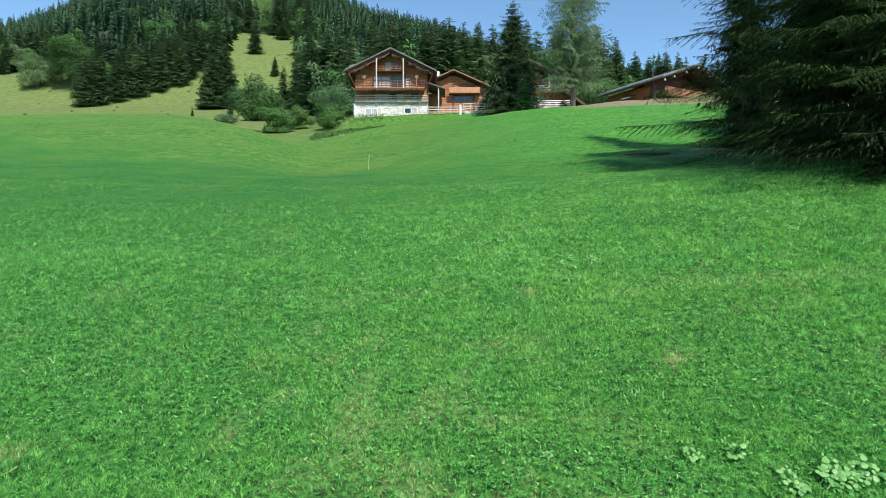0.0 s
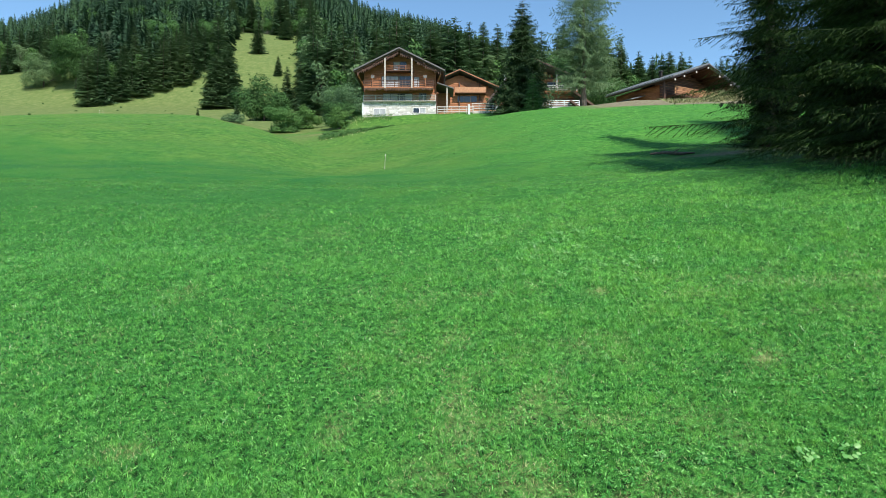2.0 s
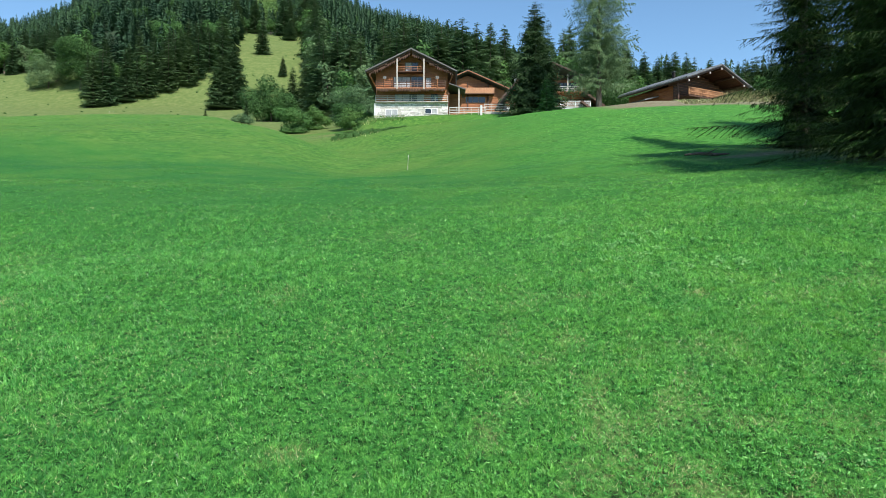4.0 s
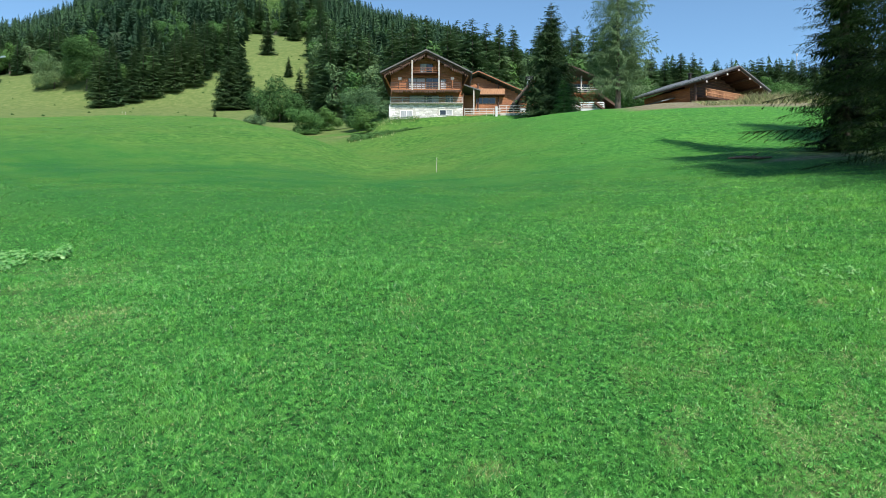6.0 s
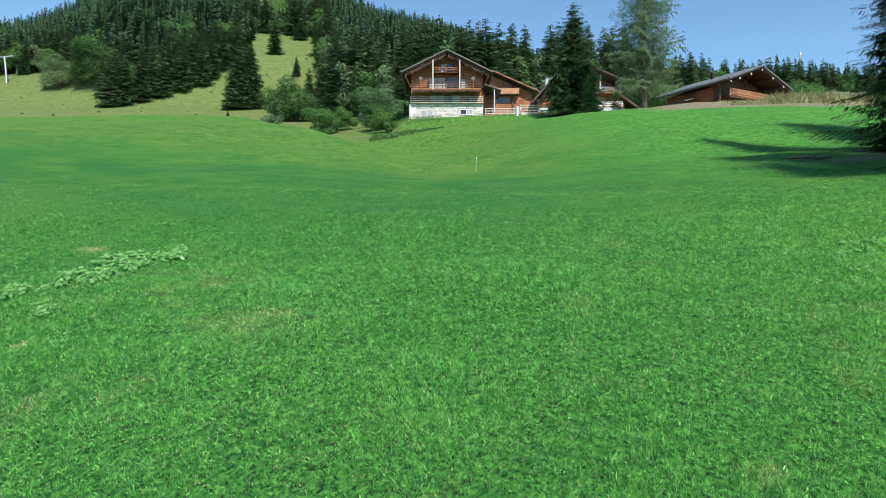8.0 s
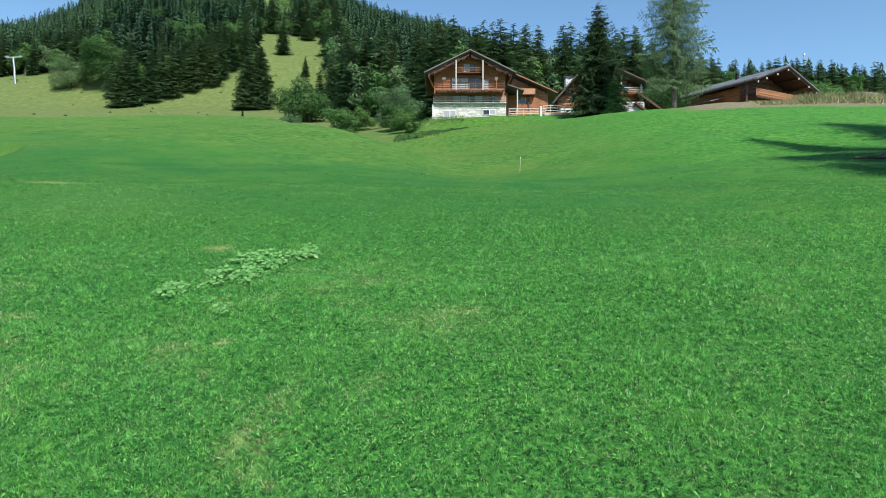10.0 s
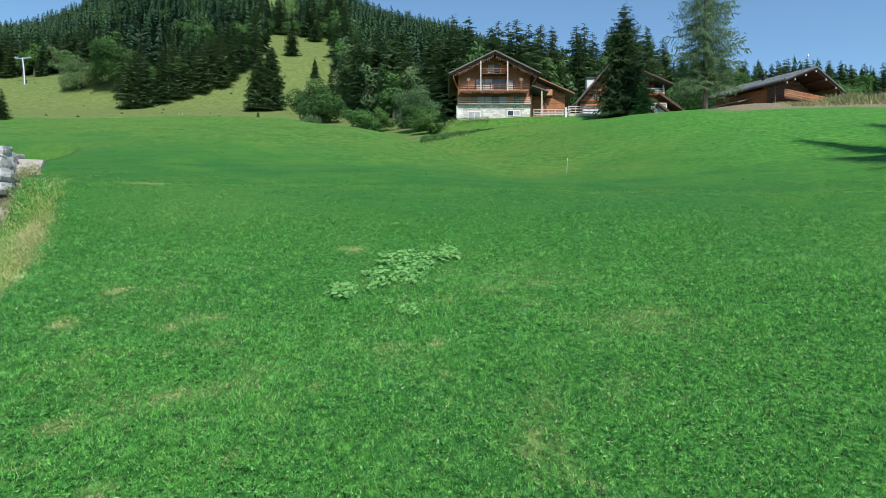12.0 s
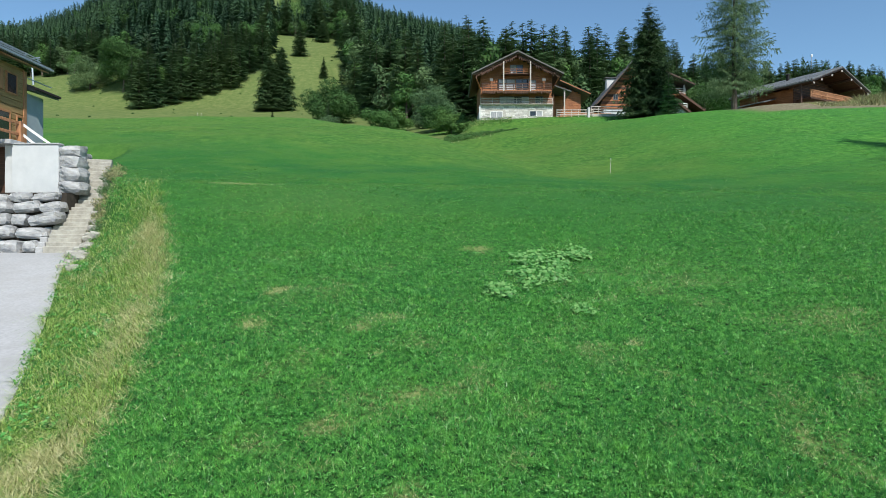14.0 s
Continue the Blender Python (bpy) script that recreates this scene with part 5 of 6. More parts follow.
def boulder(wall, x, y, z, sx, sy, sz, r, material=None):
    ob = child("boulder", (material or boulder_meshes)[r.integers(7)], wall)
    ob.matrix_parent_inverse = wall.matrix_world.inverted()
    ob.matrix_basis = Matrix.Translation((x, y, z)) @ Euler((r.normal(0, 0.09), r.normal(0, 0.07), r.normal(0, 0.10) + 3.14159 * r.integers(2))).to_matrix().to_4x4() @ Matrix.Diagonal((sx, sy, sz, 1))
    return ob


r = np.random.default_rng(11)
lower_wall = thing("boulder_wall", pose(-43, 26.6, 0.1 + EYE), "grey boulder retaining wall above the driveway", "retaining wall")
z = -0.04
for row, hh in enumerate((0.66, 0.60, 0.58, 0.56, 0.46)):
    x = -47.0 + r.uniform(0, 0.8)
    end = (-36.75, -36.62, -36.30, -36.45, -36.85)[row]
    while x < end - 0.05:
        w = r.uniform(0.75, 1.5)
        if x + w > end - 0.5:
            w = end - x
        boulder(lower_wall, x + w / 2, 26.75 + 0.42 * row + r.normal(0, 0.05), z + hh / 2 + EYE + r.normal(0, 0.03), w * 0.82, 0.85, hh * r.uniform(0.78, 0.88), r)
        x += w
    z += hh * 0.985
bm = bmesh.new()
for row in range(5):
    slab(bm, (-4.5, 0.22 + 0.42 * row, -0.6), (6.1 + 0.04 * row, 1.2 + 0.42 * row, 0.42 + 0.56 * row))
part("earth", bm, M["joint"], lower_wall, "packed earth and rubble")
upper_wall = thing("boulder_wall", pose(-36.9, 29.3, 2.8 + EYE), "short stacked boulder wall beside the stone stair", "retaining wall")
for row, (z, hh, w) in enumerate(((3.04, 0.56, 1.06), (3.62, 0.64, 1.0), (4.22, 0.58, 0.98), (4.76, 0.52, 0.95))):
    boulder(upper_wall, -36.92 - 0.03 * row, 29.35 + 0.06 * row, z + EYE, w, 0.95, hh, r)
    for k in range(5):
        boulder(upper_wall, -37.42 - 0.29 * k - 0.05 * row, 30.15 + 0.78 * k, z + EYE + 0.05 * k, r.uniform(0.55, 0.75), r.uniform(0.75, 1.0), hh, r)

# Stone stair up the bank.
SD, SR, FOOT = Vector((-0.287, 0.958, 0)), Vector((0.958, 0.287, 0)), Vector((-35.75, 26.45, 0))
stair = thing("stair", pose(FOOT.x, FOOT.y, 0.13 + EYE), "straight stair of pale stone steps climbing beside boulders", "stair")
turn = Matrix((SR.to_tuple() + (0,), SD.to_tuple() + (0,), (0, 0, 1, 0), (0, 0, 0, 1))).transposed()
for k in range(26):
    out = 0.75 if k == 13 else 0.0
    part("step", box((-0.66 - out + 0.03 * r.uniform(-1, 1), 0.259 * k, -0.55 + 0.182 * k), (0.66 + 0.03 * r.uniform(-1, 1), 0.259 * (k + 1) + 0.08, 0.182 * (k + 1) + 0.012 * r.uniform(-1, 1)), 0.018, turn), M["step"], stair)
cheek = bmesh.new()
for k in range(6):
    slab(cheek, (-0.98 + 0.02 * (k % 2), 0.05 + 0.30 * k, -0.3), (-0.69, 0.34 + 0.30 * k, 0.16 + 0.215 * k), bevel=0.03)
bmesh.ops.transform(cheek, matrix=turn, verts=cheek.verts)
part("cheek_wall", cheek, M["concrete"], stair, "low pale stepped cheek beside the lowest steps")
kerb = thing("kerb_stones", pose(-32.4, 22.3, 0.0 + EYE), "row of rough pale stones edging driveway and stair", "kerb stones")
for k in range(22):
    y = 19.2 + 0.36 * k + r.normal(0, 0.10)
    x = float(drive_edge(y)) + 0.25 + r.normal(0, 0.14) + 0.25 * (k % 3 == 0)
    s = r.uniform(0.7, 1.35)
    boulder(kerb, x, y, ground_z(x, y) + 0.05, 0.42 * s, 0.48 * s, r.uniform(0.18, 0.30) * s, r, rubble_meshes)
for k in range(9):
    p = FOOT + SR * (0.95 + r.normal(0, 0.08)) + SD * (0.1 + 0.62 * k + r.normal(0, 0.1))
    boulder(kerb, p.x, p.y, max(ground_z(p.x, p.y) + 0.02, 0.05 + EYE + 0.44 * k - 0.05), r.uniform(0.28, 0.45), r.uniform(0.35, 0.62), r.uniform(0.18, 0.30), r, rubble_meshes)
for k in range(7):
    f = k / 6
    x, y = -32.25 - 1.35 * f + r.normal(0, 0.08), 22.7 + 3.75 * f
    s = (0.45, 0.6, 0.7, 0.62, 0.55, 0.7, 0.75)[k]
    ob = thing("shrub", Matrix.Translation((x, y, ground_z(x, y) - 0.05)) @ Matrix.Diagonal((s, s, s, 1)), "small olive-brown shrub on the bank beside the stair", "shrub", "shrubs along the stair")
    v, f2 = blob_crown([(0, 0, 0.35, 0.42, 0.9), (0.2, 0.25, 0.6, 0.32, 0.95), (-0.2, -0.2, 0.5, 0.3, 0.9), (0.05, 0.1, 0.85, 0.2, 1.0)], 900, 0.09, 400 + k)
    child("crown", mesh_arrays("crown", v, f2, M["weeds"] if k in (1, 2, 4, 6) else M["willow"]), ob)
    v, f2 = tube([(0, 0, -0.2), (0, 0, 0.4)], [0.03, 0.015], 5)
    child("stem", mesh_arrays("stem", v, f2, M["bark"]), ob)

# Concrete driveway in panels.
drive = tagged(new("driveway"), "sloping pale grey concrete driveway with joints", "driveway", kind="structure")
for y0, y1 in ((-24, 2), (2, 9.6), (9.6, 17.2), (17.2, 26.9)):
    ys, us = np.linspace(y0 + 0.012, y1 - 0.012, 17), np.linspace(0, 1, 9)
    Y, U = np.meshgrid(ys, us, indexing="ij")
    X = drive_edge(Y) - 0.05 - 22 * U
    top = np.stack([X, Y, drive_height(Y) + EYE + 0.03], -1).reshape(-1, 3)
    low = top - (0, 0, 0.18)
    i = np.arange(17 * 9).reshape(17, 9)
    face = np.stack([i[:-1, 1:], i[:-1, :-1], i[1:, :-1], i[1:, 1:]], -1).reshape(-1, 4)
    ring = np.r_[i[0, ::-1], i[1:, 0], i[-1, 1:], i[-2:0:-1, -1]]
    side = np.stack([ring, np.roll(ring, -1), np.roll(ring, -1) + 153, ring + 153], -1)
    child("panel", mesh_arrays("panel", np.concatenate([top, low]), np.concatenate([face, side]), M["concrete"]), drive)


# ---- small things on the slope ----
def stake(x, y, tall, label="thin pale wooden boundary stake in the grass"):
    ob = thing("stake", Matrix.Translation((x, y, ground_z(x, y))) @ Euler((0.03, 0.04, 0.3)).to_matrix().to_4x4(), label, "stake", "boundary stakes")
    v, f = tube([(0, 0, -0.2), (0, 0, tall * 0.5), (0.01, 0, tall)], [0.020, 0.020, 0.017], 6)
    child("shaft", mesh_arrays("shaft", v, f, M["stake"]), ob)
    child("tip", mesh_arrays("tip", np.array([(0.023 * math.cos(a), 0.023 * math.sin(a), tall - 0.12 + 0.14 * (i > 5)) for i, a in enumerate(np.tile(np.arange(6) * 1.047, 2))]),
                             np.array([(k, (k + 1) % 6, (k + 1) % 6 + 6, k + 6) for k in range(6)]), M["white"]), ob)


stake(-6.1, 51.8, 1.2)
stake(-66.2, 119.5, 1.15)
stake(-65.3, 119.0, 1.05)

lift = thing("lift_pylon", Matrix.Translation((-190, 263, ground_z(-190, 263))), "grey steel ski lift pylon with a cross arm", "pylon")
v, f = tube([(0, 0, -2), (-0.5, 0, 6), (-1.1, 0, 11.0)], [0.45, 0.4, 0.32], 8)
child("mast", mesh_arrays("mast", v, f, M["steel"], True), lift)
part("cross_arm", bar((-4.0, 0, 10.6), (2.2, 0, 11.0), 0.3, 0.4), M["steel"], lift)
for x in (-3.7, 1.9):
    part("sheave", box((x - 0.7, -0.3, 10.9), (x + 0.7, 0.3, 11.4), 0.05), M["steel"], lift)
mast = thing("antenna_mast", Matrix.Translation((330, 600, ground_z(330, 600))), "slim pale antenna mast above the far trees", "mast")
top = 600 * 346 / 1120 + EYE - ground_z(330, 600)
v, f = tube([(0, 0, -2), (0, 0, top * 0.5), (0, 0, top)], [0.5, 0.4, 0.3], 6)
child("shaft", mesh_arrays("shaft", v, f, M["steel"], True), mast)
part("head", box((-0.7, -0.7, top - 2.0), (0.7, 0.7, top + 0.3), 0.2), M["white"], mast)
block = thing("concrete_wall", pose(51.7, 96, 21.0 + EYE, 0, 0, 10), "low pale grey concrete wall beyond the barn", "wall")
part("wall", box((-1.8, -0.3, -3.0), (1.8, 0.3, 2.7), 0.05), M["concrete"], block)
part("coping", box((-1.95, -0.4, 2.71), (1.95, 0.4, 2.85), 0.02), M["step"], block)
r = np.random.default_rng(15)
for k in range(9):
    x, y, s = 19.3 + 0.7 * (k % 4) + r.normal(0, 0.2), 29.6 + 0.9 * (k // 3) + r.normal(0, 0.2), r.uniform(0.4, 0.95)
    ob = thing("rock", Matrix.Translation((x, y, ground_z(x, y) + 0.12 * s)) @ Euler((0, 0, r.uniform(0, 6))).to_matrix().to_4x4() @ Matrix.Diagonal((s, s * 0.8, s * 0.6, 1)), "pale rough rock on bare earth beneath spruces", "rock", "rocks under the spruces")
    child("stone", rubble_meshes[k % 7], ob)
log = thing("fallen_branch", Matrix.Translation((11.0, 34.3, ground_z(11.0, 34.3) + 0.12)), "dead brown branch lying in the grass under spruces", "branch")
v, f = tube([(-1.1, 0, 0), (-0.3, 0.1, 0.08), (0.6, 0, 0.02), (1.4, 0.2, 0.1)], [0.05, 0.09, 0.08, 0.04], 6)
child("stem", mesh_arrays("stem", v, f, M["bark"], True), log)
v, f = tube([(0.1, 0.05, 0.05), (0.5, -0.4, 0.3)], [0.05, 0.01], 5)
child("twig", mesh_arrays("twig", v, f, M["bark"], True), log)


# ---- grass, herbs and weeds ----
def blades(name, X, Y, tall, wide, lean, material, label, category="grass", bend=0.5, sink=0.02):
    """Grass as tapering leaves, each a bent strip of a quad and a tip, rooted on the ground."""
    n = len(X)
    Z = height(X, Y) - sink
    a = rng.uniform(0, 2 * np.pi, n)
    d = np.stack([np.cos(a), np.sin(a), np.zeros(n)], -1)
    s = np.stack([-np.sin(a), np.cos(a), np.zeros(n)], -1) * (wide / 2)[:, None]
    t = (tall * rng.uniform(0.6, 1.3, n))[:, None]
    k = (lean * rng.uniform(0.2, 1.6, n))[:, None]
    up = np.array([0, 0, 1.0])
    p0 = np.stack([X, Y, Z], -1)
    p1 = p0 + up * t * 0.6 + d * t * k * 0.35
    p2 = p0 + up * t * (1 - 0.35 * k) + d * t * k
    v = np.stack([p0 - s, p0 + s, p1 + s * 0.8, p1 - s * 0.8, p2], 1).reshape(-1, 3)
    i = np.arange(n)[:, None] * 5
    tri = np.concatenate([i + (0, 1, 2), i + (0, 2, 3), i + (3, 2, 4)], 1).reshape(-1, 3)
    return tagged(new(name, mesh_arrays(name, v, tri, material)), label, category, kind="stuff")


def simple_blades(name, X, Y, tall, wide, lean, material, label, way=None):
    n = len(X)
    Z = height(X, Y) - 0.02
    a = rng.uniform(0, 2 * np.pi, n) if way is None else way
    d = np.stack([np.cos(a), np.sin(a), np.zeros(n)], -1) * (tall * lean * rng.uniform(0.2, 1.5, n))[:, None]
    b = rng.uniform(0, 2 * np.pi, n)
    s = np.stack([np.cos(b), np.sin(b), np.zeros(n)], -1) * (wide / 2)[:, None]
    p0 = np.stack([X, Y, Z], -1)
    p2 = p0 + d
    p2[:, 2] += tall * rng.uniform(0.5, 1.3, n)
    v = np.stack([p0 - s, p0 + s, p2], 1).reshape(-1, 3)
    return tagged(new(name, tri_mesh(name, v, material)), label, "grass", kind="stuff")


def strew(count, y0, y1, spare=1.2):
    """Even random places over the part of the meadow that the drone passes, thinned off driveway, trees and walls."""
    Y = y0 + (y1 - y0) * rng.random(count) ** 1.0
    lo, hi = -21.5 - 0.73 * Y, 1.5 + 0.73 * Y
    X = lo + (hi - lo) * rng.random(count)
    ok = X > drive_edge(Y) + 0.15
    along, off = stair_frame(X, Y)
    ok &= ~((off < -0.6) & (Y > 26) & (Y < 45))
    ok &= ~((X > 14.0) & (Y > 68.5) & (rng.random(count) < 0.92))
    ok &= np.abs(off) > np.where((along > -0.6) & (along < 7.0), 0.85, 0)
    bare = blot(X, Y, 19.5, 27, 4.5, 3.2) + 0.6 * blot(X, Y, 13, 33.5, 2.2, 0.5) + 0.85 * blot(X, Y, 16.3, 25, 3.2, 3.5) + 0.7 * blot(X, Y, 16.5, 34, 2.6, 3)
    ok &= rng.random(count) > bare
    return X[ok], Y[ok]


def clump(X, Y):
    """Where the sward is thick (1) or thin (0)."""
    return np.clip(0.55 * patchy(X, Y, 0.22, 3) + 0.35 * patchy(X, Y, 0.8, 4) + 0.35 * patchy(X, Y, 2.7, 5) - 0.1, 0, 1)


for y0, y1, count, tall, wide in ((5.8, 8.4, 300000, 0.084, 0.0095), (8.4, 11.5, 290000, 0.086, 0.0125), (11.5, 15.5, 240000, 0.086, 0.016), (15.5, 21, 190000, 0.082, 0.021),
                                 (21, 32, 150000, 0.055, 0.034), (32, 55, 90000, 0.050, 0.042), (55, 105, 50000, 0.060, 0.06)):
    X, Y = strew(count, y0, y1)
    # half of the blades stand in tufts and lean out from their middles
    way, spread = rng.uniform(0, 2 * np.pi, len(X)), 0.0045 * y0
    tuft = np.nonzero(rng.random(len(X)) < 0.5)[0]
    heart = tuft[rng.integers(max(1, len(tuft) // 9), size=len(tuft))]
    off = rng.normal(0, spread * 0.5, (len(tuft), 2))
    cx, cy = X[heart].copy(), Y[heart].copy()
    X[tuft], Y[tuft], way[tuft] = cx + off[:, 0], cy + off[:, 1], np.arctan2(off[:, 1], off[:, 0])
    inside = X > drive_edge(Y) + 0.1
    X, Y, way = X[inside], Y[inside], way[inside]
    dens = clump(X / max(1, y0 / 10), Y / max(1, y0 / 10))
    keep = rng.random(len(X)) < 0.68 + 0.32 * dens
    X, Y, dens, way = X[keep], Y[keep], dens[keep], way[keep]
    dry = rng.random(len(X)) < 0.9 * dryness(X, Y) + 0.03 + 0.05 * (1 - step(9, 15, Y)) * step(0.35, 0.7, patchy(X, Y, 1.7, 22))
    g = ~dry
    lean_part = rng.random(len(X)) < step(13, 36, Y) * (1 - 0.6 * step(-6, 12, X))
    for mat, pick in (("grass", g & ~lean_part), ("pasture", g & lean_part)):
        if pick.any():
            simple_blades("grass", X[pick], Y[pick], tall * (0.40 + 1.25 * dens[pick] ** 1.5), np.full(pick.sum(), wide), np.full(pick.sum(), 1.0), M[mat], "short thick green meadow grass on the slope", way[pick])
    simple_blades("dry_grass", X[dry], Y[dry], np.full(dry.sum(), tall * 0.7), np.full(dry.sum(), wide), np.full(dry.sum(), 1.2), M["dry_grass"], "straw-coloured dry grass tufts")

# Tall hay-coloured grass on the bank of the driveway.
Y = rng.uniform(2, 26, 75000)
X = drive_edge(Y) - 0.28 + (straw_line(Y) - drive_edge(Y) + 0.3) * rng.random(len(Y)) + 0.40 * patchy(0 * Y, Y, 0.45, 13)
keep = (~((X < -33.0) & (Y > 21.5))) & (rng.random(len(X)) < (0.25 + patchy(X, Y, 1.7, 14)) * (1 - 0.95 * step(19, 25.5, Y)))
X, Y = X[keep], Y[keep]
half_dry = rng.random(len(X)) < 0.04 + 0.75 * step(0.45, 0.75, patchy(X, Y, 0.9, 8)) * (0.3 + 0.7 * step(-1.1, -0.2, X - straw_line(Y))) + 0.12 * step(12, 19, Y)
blades("tall_dry_grass", X[half_dry], Y[half_dry], rng.uniform(0.07, 0.24, half_dry.sum()), np.full(half_dry.sum(), 0.010), np.full(half_dry.sum(), 1.9), M["dry_grass"], "tall bleached grass on the driveway bank")
blades("tall_grass", X[~half_dry], Y[~half_dry], rng.uniform(0.05, 0.24, (~half_dry).sum()) * (0.5 + patchy(X[~half_dry], Y[~half_dry], 0.6, 18)), np.full((~half_dry).sum(), 0.011), np.full((~half_dry).sum(), 1.8), M["bank_grass"], "tall green grass on the driveway bank")
lumps = []
for _ in range(190):
    y = rng.uniform(6, 25)
    x = float(drive_edge(y)) + rng.beta(0.8, 2.0) * float(straw_line(y) - drive_edge(y))
    lumps.append((x, y, ground_z(x, y) + 0.03, rng.uniform(0.08, 0.26), 0.6))
v, f = blob_crown(lumps, 8500, 0.070, 78)
tagged(new("bank_herbs", mesh_arrays("bank_herbs", v, f, M["herb"])), "leafy green herbs among the bank grass", "herbs", kind="stuff")
# Flattened straw where bank and mown meadow meet.
Y = rng.uniform(6, 25, 42000)
X = straw_line(Y) + 0.22 * wobble(Y * 0, Y, 1.1) + rng.normal(-0.1, 0.27, len(Y))
keep = rng.random(len(X)) < (0.15 + patchy(X, Y, 1.0, 9)) * (1 - step(17, 22.5, Y))
X, Y = X[keep], Y[keep]
simple_blades("straw", X, Y, np.full(len(X), 0.12), np.full(len(X), 0.016), np.full(len(X), 2.0), M["dry_grass"], "pale flattened straw along the mown edge")
# Rough grass on the bank before the chalet.
X, Y = rng.uniform(-19.5, -9, 9000), rng.normal(95.4, 1.5, 9000)
keep = (X < -12.5) | (Y > 95.6 + 0.25 * (X + 12.5))
half_dry = rng.random(len(X)) < 0.03 + 0.25 * patchy(X, Y, 1.6, 25)
for name, pick, mat in (("rough_grass", keep & ~half_dry, "bush"), ("rough_dry_grass", keep & half_dry, "dry_grass")):
    simple_blades(name, X[pick], Y[pick], np.full(pick.sum(), 0.26), np.full(pick.sum(), 0.09), np.full(pick.sum(), 0.9), M[mat], "rough weedy grass on the bank below the chalet")
lumps = []
for _ in range(150):
    u, w = rng.random(), rng.random()
    x, y = -19.0 + 10.5 * u, 92.2 + 4.0 * w + 1.6 * u * (1 - w)
    lumps.append((x, y, ground_z(x, y) + rng.uniform(-0.1, 0.15), rng.uniform(0.14, 0.42) * (1.7 - 1.0 * u), 0.7))
v, f = blob_crown(lumps, 15000, 0.20, 77)
tagged(new("bank_weeds", mesh_arrays("bank_weeds", v, f, M["bush"])), "tangled green weeds on the bank below the chalet", "weeds", kind="stuff")
# Dry weeds on the crest by the barn.
X, Y = rng.uniform(26, 47, 9000), rng.normal(78, 2.0, 9000)
keep = rng.random(9000) < 0.35 + 0.65 * step(-0.2, 0.5, wobble(X, Y, 4.0, 0.9))
simple_blades("dry_weeds", X[keep], Y[keep], (0.45 + 0.6 * patchy(X[keep], Y[keep], 1.2, 10)) * (0.35 + step(30, 34, X[keep])), np.full(keep.sum(), 0.16), np.full(keep.sum(), 0.9), M["weeds"], "tall dry weeds on the crest by the barn")


def leaf_rosette(leaves, size, seed, broad=1.0):
    """A low plant of broad rounded leaves on short stalks."""
    r = np.random.default_rng(seed)
    V, F = [], []
    for k in range(leaves):
        a, n = 2 * math.pi * (k + r.random() * 0.6) / leaves, size * r.uniform(0.6, 1.15)
        out = r.uniform(0.2, 1.3) * size * 1.1
        d, s = np.array([math.cos(a), math.sin(a), 0]), np.array([-math.sin(a), math.cos(a), 0])
        root = d * out + np.array([0, 0, 0.06 + r.uniform(0.0, 0.03) + 0.45 * size * r.random()])
        tilt = r.uniform(-0.55, 0.5)
        shape = [(0.0, 0.0), (0.12, 0.30), (0.40, 0.44), (0.72, 0.34), (1.0, 0.0), (0.72, -0.34), (0.40, -0.44), (0.12, -0.30)]
        b = len(V)
        for u, w in shape:
            V.append(root + d * u * n + s * w * broad * n + np.array([0, 0, tilt * u * n - 0.25 * n * (abs(w) > 0.2) * 0.3 - 0.18 * n * u * u]))
        V.append(root + d * 0.45 * n + np.array([0, 0, tilt * 0.45 * n - 0.06 * n]))
        for i in range(8):
            F.append((b + i, b + (i + 1) % 8, b + 8))
        V += [root - s * 0.006, root + s * 0.006, np.array([d[0] * 0.02, d[1] * 0.02, -0.05])]
        F.append((b + 9, b + 10, b + 11))
    return mesh_arrays("leaves", np.array(V), np.array(F), M["dock"])


rosettes = [leaf_rosette(11 + k % 4, 0.09, 500 + k) for k in range(5)]
herbs = [leaf_rosette(8 + k % 3, 0.062, 520 + k, 0.55) for k in range(5)]


def dock(x, y, s, label="low plant with broad pale green leaves in the meadow"):
    up = Vector((ground_z(x - 0.3, y) - ground_z(x + 0.3, y), ground_z(x, y - 0.3) - ground_z(x, y + 0.3) - 0.16, 0.6)).normalized()
    lie = Vector((0, 0, 1)).rotation_difference(up).to_matrix().to_4x4()
    ob = thing("dock_plant", Matrix.Translation((x, y, ground_z(x, y) + 0.02)) @ lie @ Matrix.Rotation(rng.uniform(0, 6.28), 4, "Z") @ Matrix.Diagonal((s, s, s, 1)), label, "plant", "broad-leaved plants")
    child("leaves", rosettes[rng.integers(5)], ob)


rng = np.random.default_rng(21)
# The large patch, its neighbours, and the plants near the first position.
for cx, cy, rx, ry, n, s in ((-17.30, 16.9, 0.75, 0.60, 15, 1.15), (-17.40, 15.3, 0.70, 0.50, 17, 1.2), (-18.40, 14.3, 0.5, 0.45, 13, 1.2), (-16.0, 17.5, 0.55, 0.70, 14, 1.1), (-16.9, 16.3, 0.9, 1.2, 8, 0.7), (-17.15, 12.9, 0.35, 0.3, 4, 0.8),
                             (4.15, 6.95, 0.55, 0.25, 15, 0.85), (3.1, 7.4, 0.35, 0.15, 3, 0.7), (1.4, 7.3, 0.7, 0.15, 2, 0.5), (1.3, 15.2, 1.2, 1.8, 30, 0.55), (-16.8, 13.4, 0.6, 0.25, 4, 0.6), (3.0, 13.6, 0.9, 0.5, 9, 0.6)):
    for _ in range(n):
        dock(cx + rng.normal(0, rx * 0.6), cy + rng.normal(0, ry * 0.6), s * rng.uniform(0.7, 1.25))

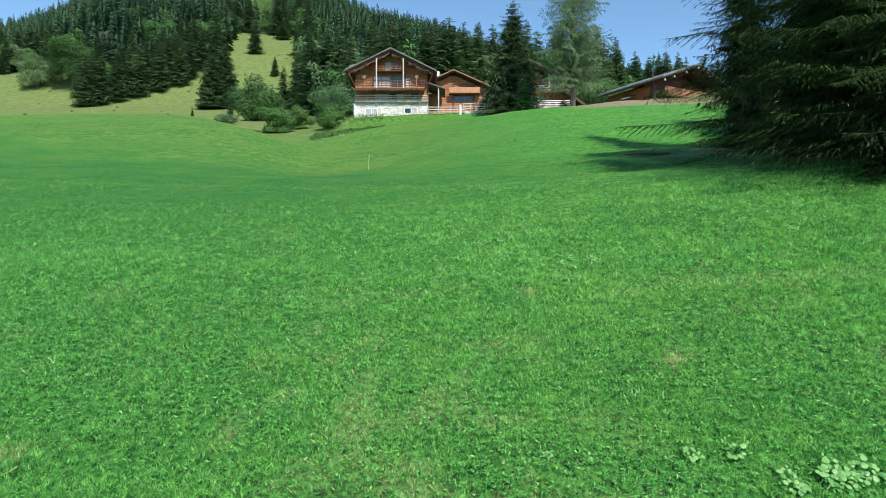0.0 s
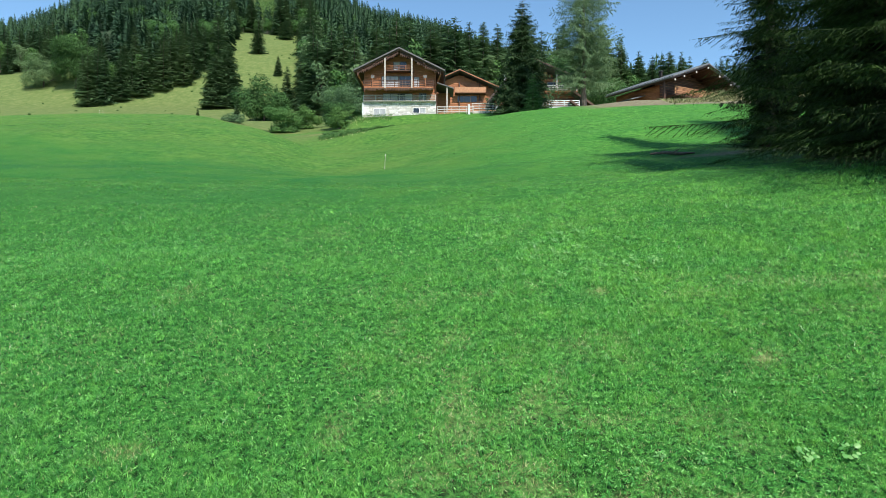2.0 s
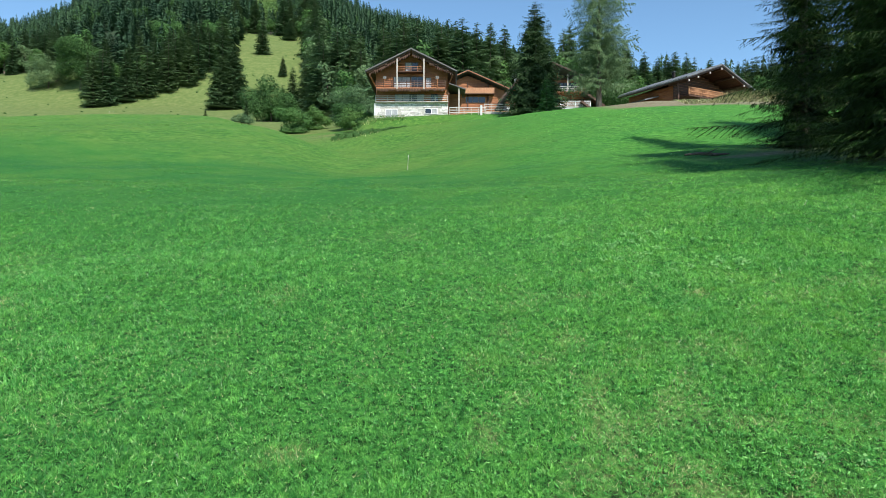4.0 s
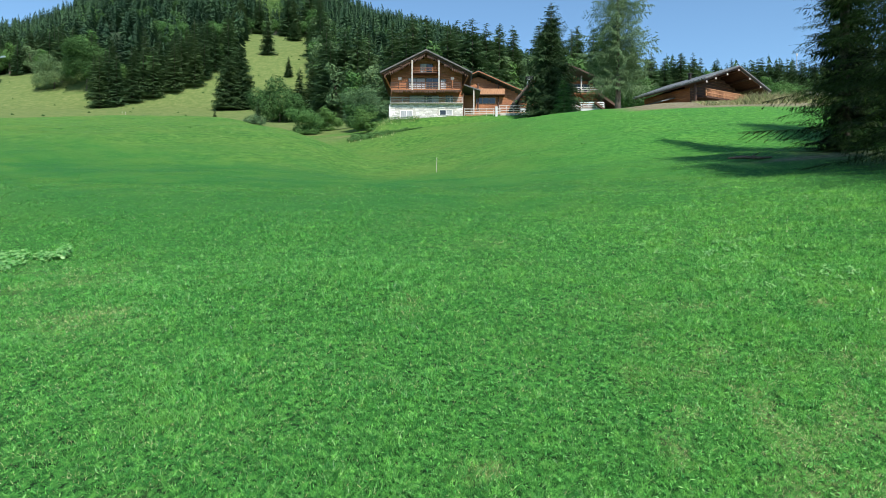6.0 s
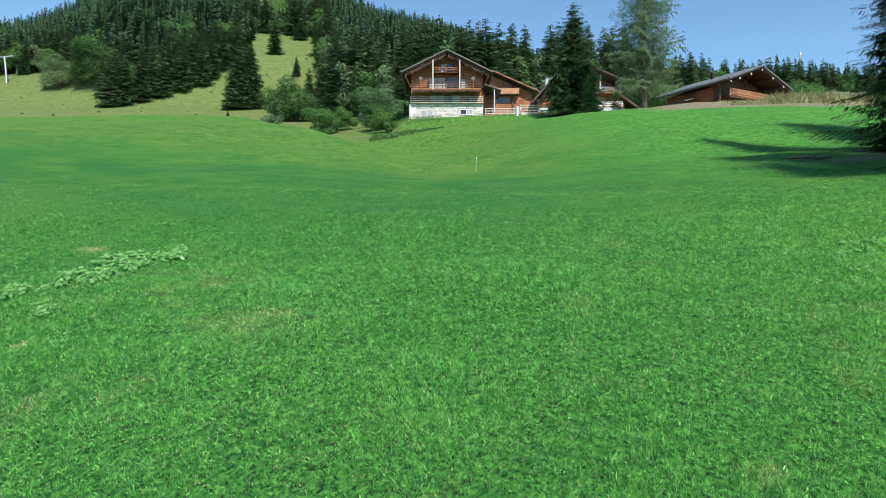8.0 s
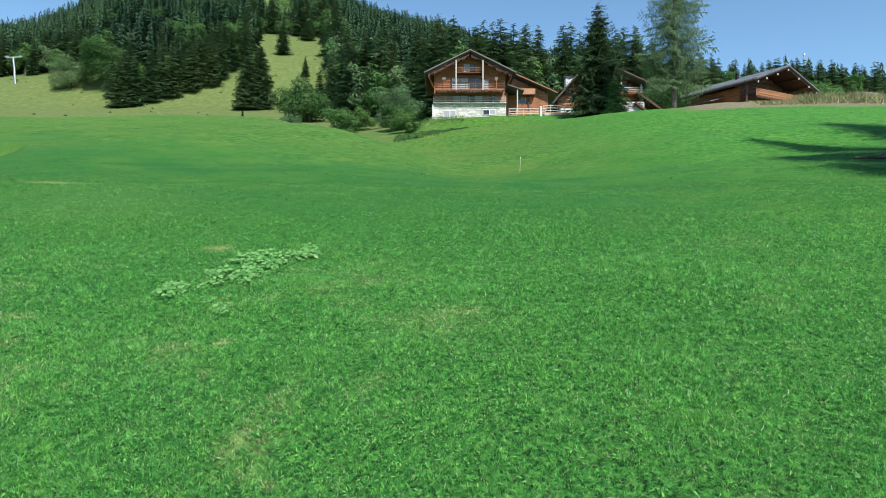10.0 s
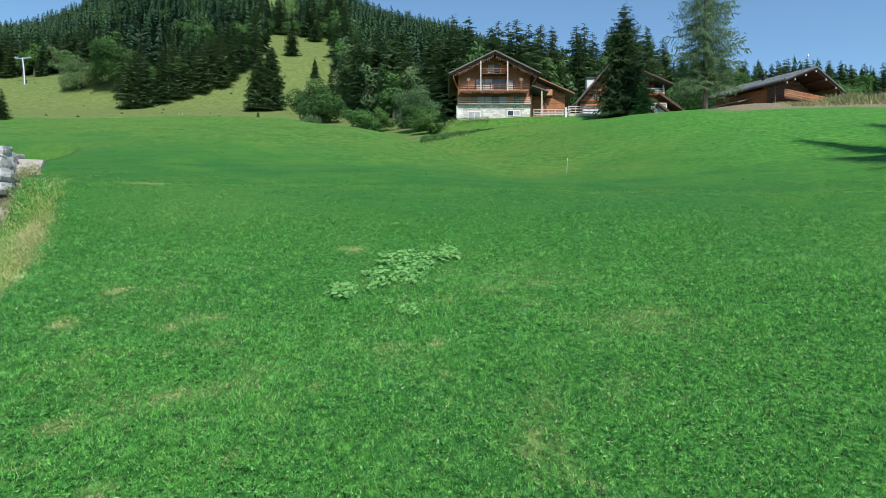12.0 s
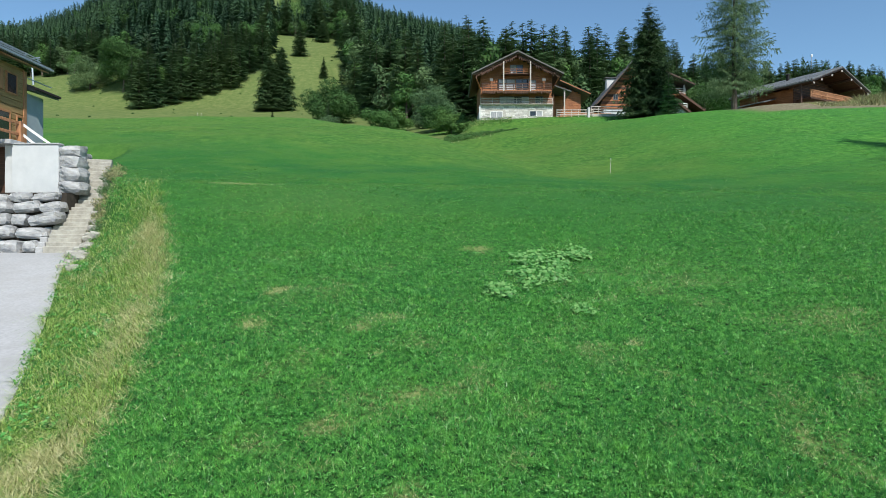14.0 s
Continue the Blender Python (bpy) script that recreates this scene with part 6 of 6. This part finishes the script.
# Small broad-leaved herbs among the grass, many, as one mass a band.
def herb_mass(count, y0, y1, grow, name="clover_and_herbs"):
    X, Y = strew(count * 3, y0, y1)
    patch = 1.6 * patchy(X, Y, 2.3, 6) + patchy(X, Y, 0.8, 7) - 1.2
    keep = rng.random(len(X)) < np.clip(0.20 + 0.55 * patch + 0.25 * step(-8, 2, X), 0.03, 1)
    X, Y = X[keep][:count], Y[keep][:count]
    Z = height(X, Y)
    vs, fs, base = [], [], 0
    for k in range(len(X)):
        me3 = herb_data[k % 5]
        a, s = rng.uniform(0, 6.28), grow * rng.uniform(0.6, 1.5)
        c, sn = math.cos(a) * s, math.sin(a) * s
        v = me3[0]
        vs.append(np.stack([v[:, 0] * c - v[:, 1] * sn + X[k], v[:, 0] * sn + v[:, 1] * c + Y[k], v[:, 2] * s + Z[k]], -1))
        fs.append(me3[1] + base)
        base += len(v)
    tagged(new(name, mesh_arrays(name, np.concatenate(vs), np.concatenate(fs), M["herb"])), "small bright green clover and herb leaves in the grass", "herbs", kind="stuff")


herb_data = []
for h in herbs:
    v = np.empty(len(h.vertices) * 3, np.float32)
    h.vertices.foreach_get("co", v)
    f = np.empty(len(h.loops), np.int32)
    h.loops.foreach_get("vertex_index", f)
    herb_data.append((v.reshape(-1, 3), f.reshape(-1, 3)))


def clover(count, y0, y1, size):
    """Single small rounded leaves lying over the sward in loose patches."""
    X, Y = strew(count * 2, y0, y1)
    keep = rng.random(len(X)) < np.clip(0.15 + 1.1 * patchy(X, Y, 0.7, 11) * patchy(X, Y, 2.9, 12) + 0.75 * step(-6, 3, X), 0.05, 1)
    X, Y = X[keep], Y[keep]
    n = len(X)
    c = np.stack([X, Y, height(X, Y) + rng.uniform(0.02, 0.07, n)], -1)
    up = rng.normal(0, 0.4, (n, 3)) + np.array([0, -0.15, 1.0])
    up /= np.linalg.norm(up, axis=1)[:, None]
    a = np.cross(up, rng.normal(size=(n, 3)))
    a /= np.linalg.norm(a, axis=1)[:, None]
    b, s = np.cross(up, a), (size * rng.uniform(0.5, 1.6, n))[:, None]
    v = np.stack([c - a * s * 1.0, c - b * s * 0.26, c + a * s * 1.0, c + b * s * 0.26], 1).reshape(-1, 3)
    tagged(new("clover_leaves", mesh_arrays("clover_leaves", v, np.arange(4 * n).reshape(-1, 4), M["clover"])), "small pale green clover leaves in the grass", "clover", kind="stuff")


for y0, y1, count, size in ((5.6, 9, 20000, 0.024), (9, 16, 18000, 0.028), (16, 30, 4000, 0.032)):
    clover(count, y0, y1, size)
herb_mass(1900, 5.6, 10.5, 0.6)
herb_mass(1300, 10.5, 18, 0.8)
herb_mass(450, 18, 32, 0.75)
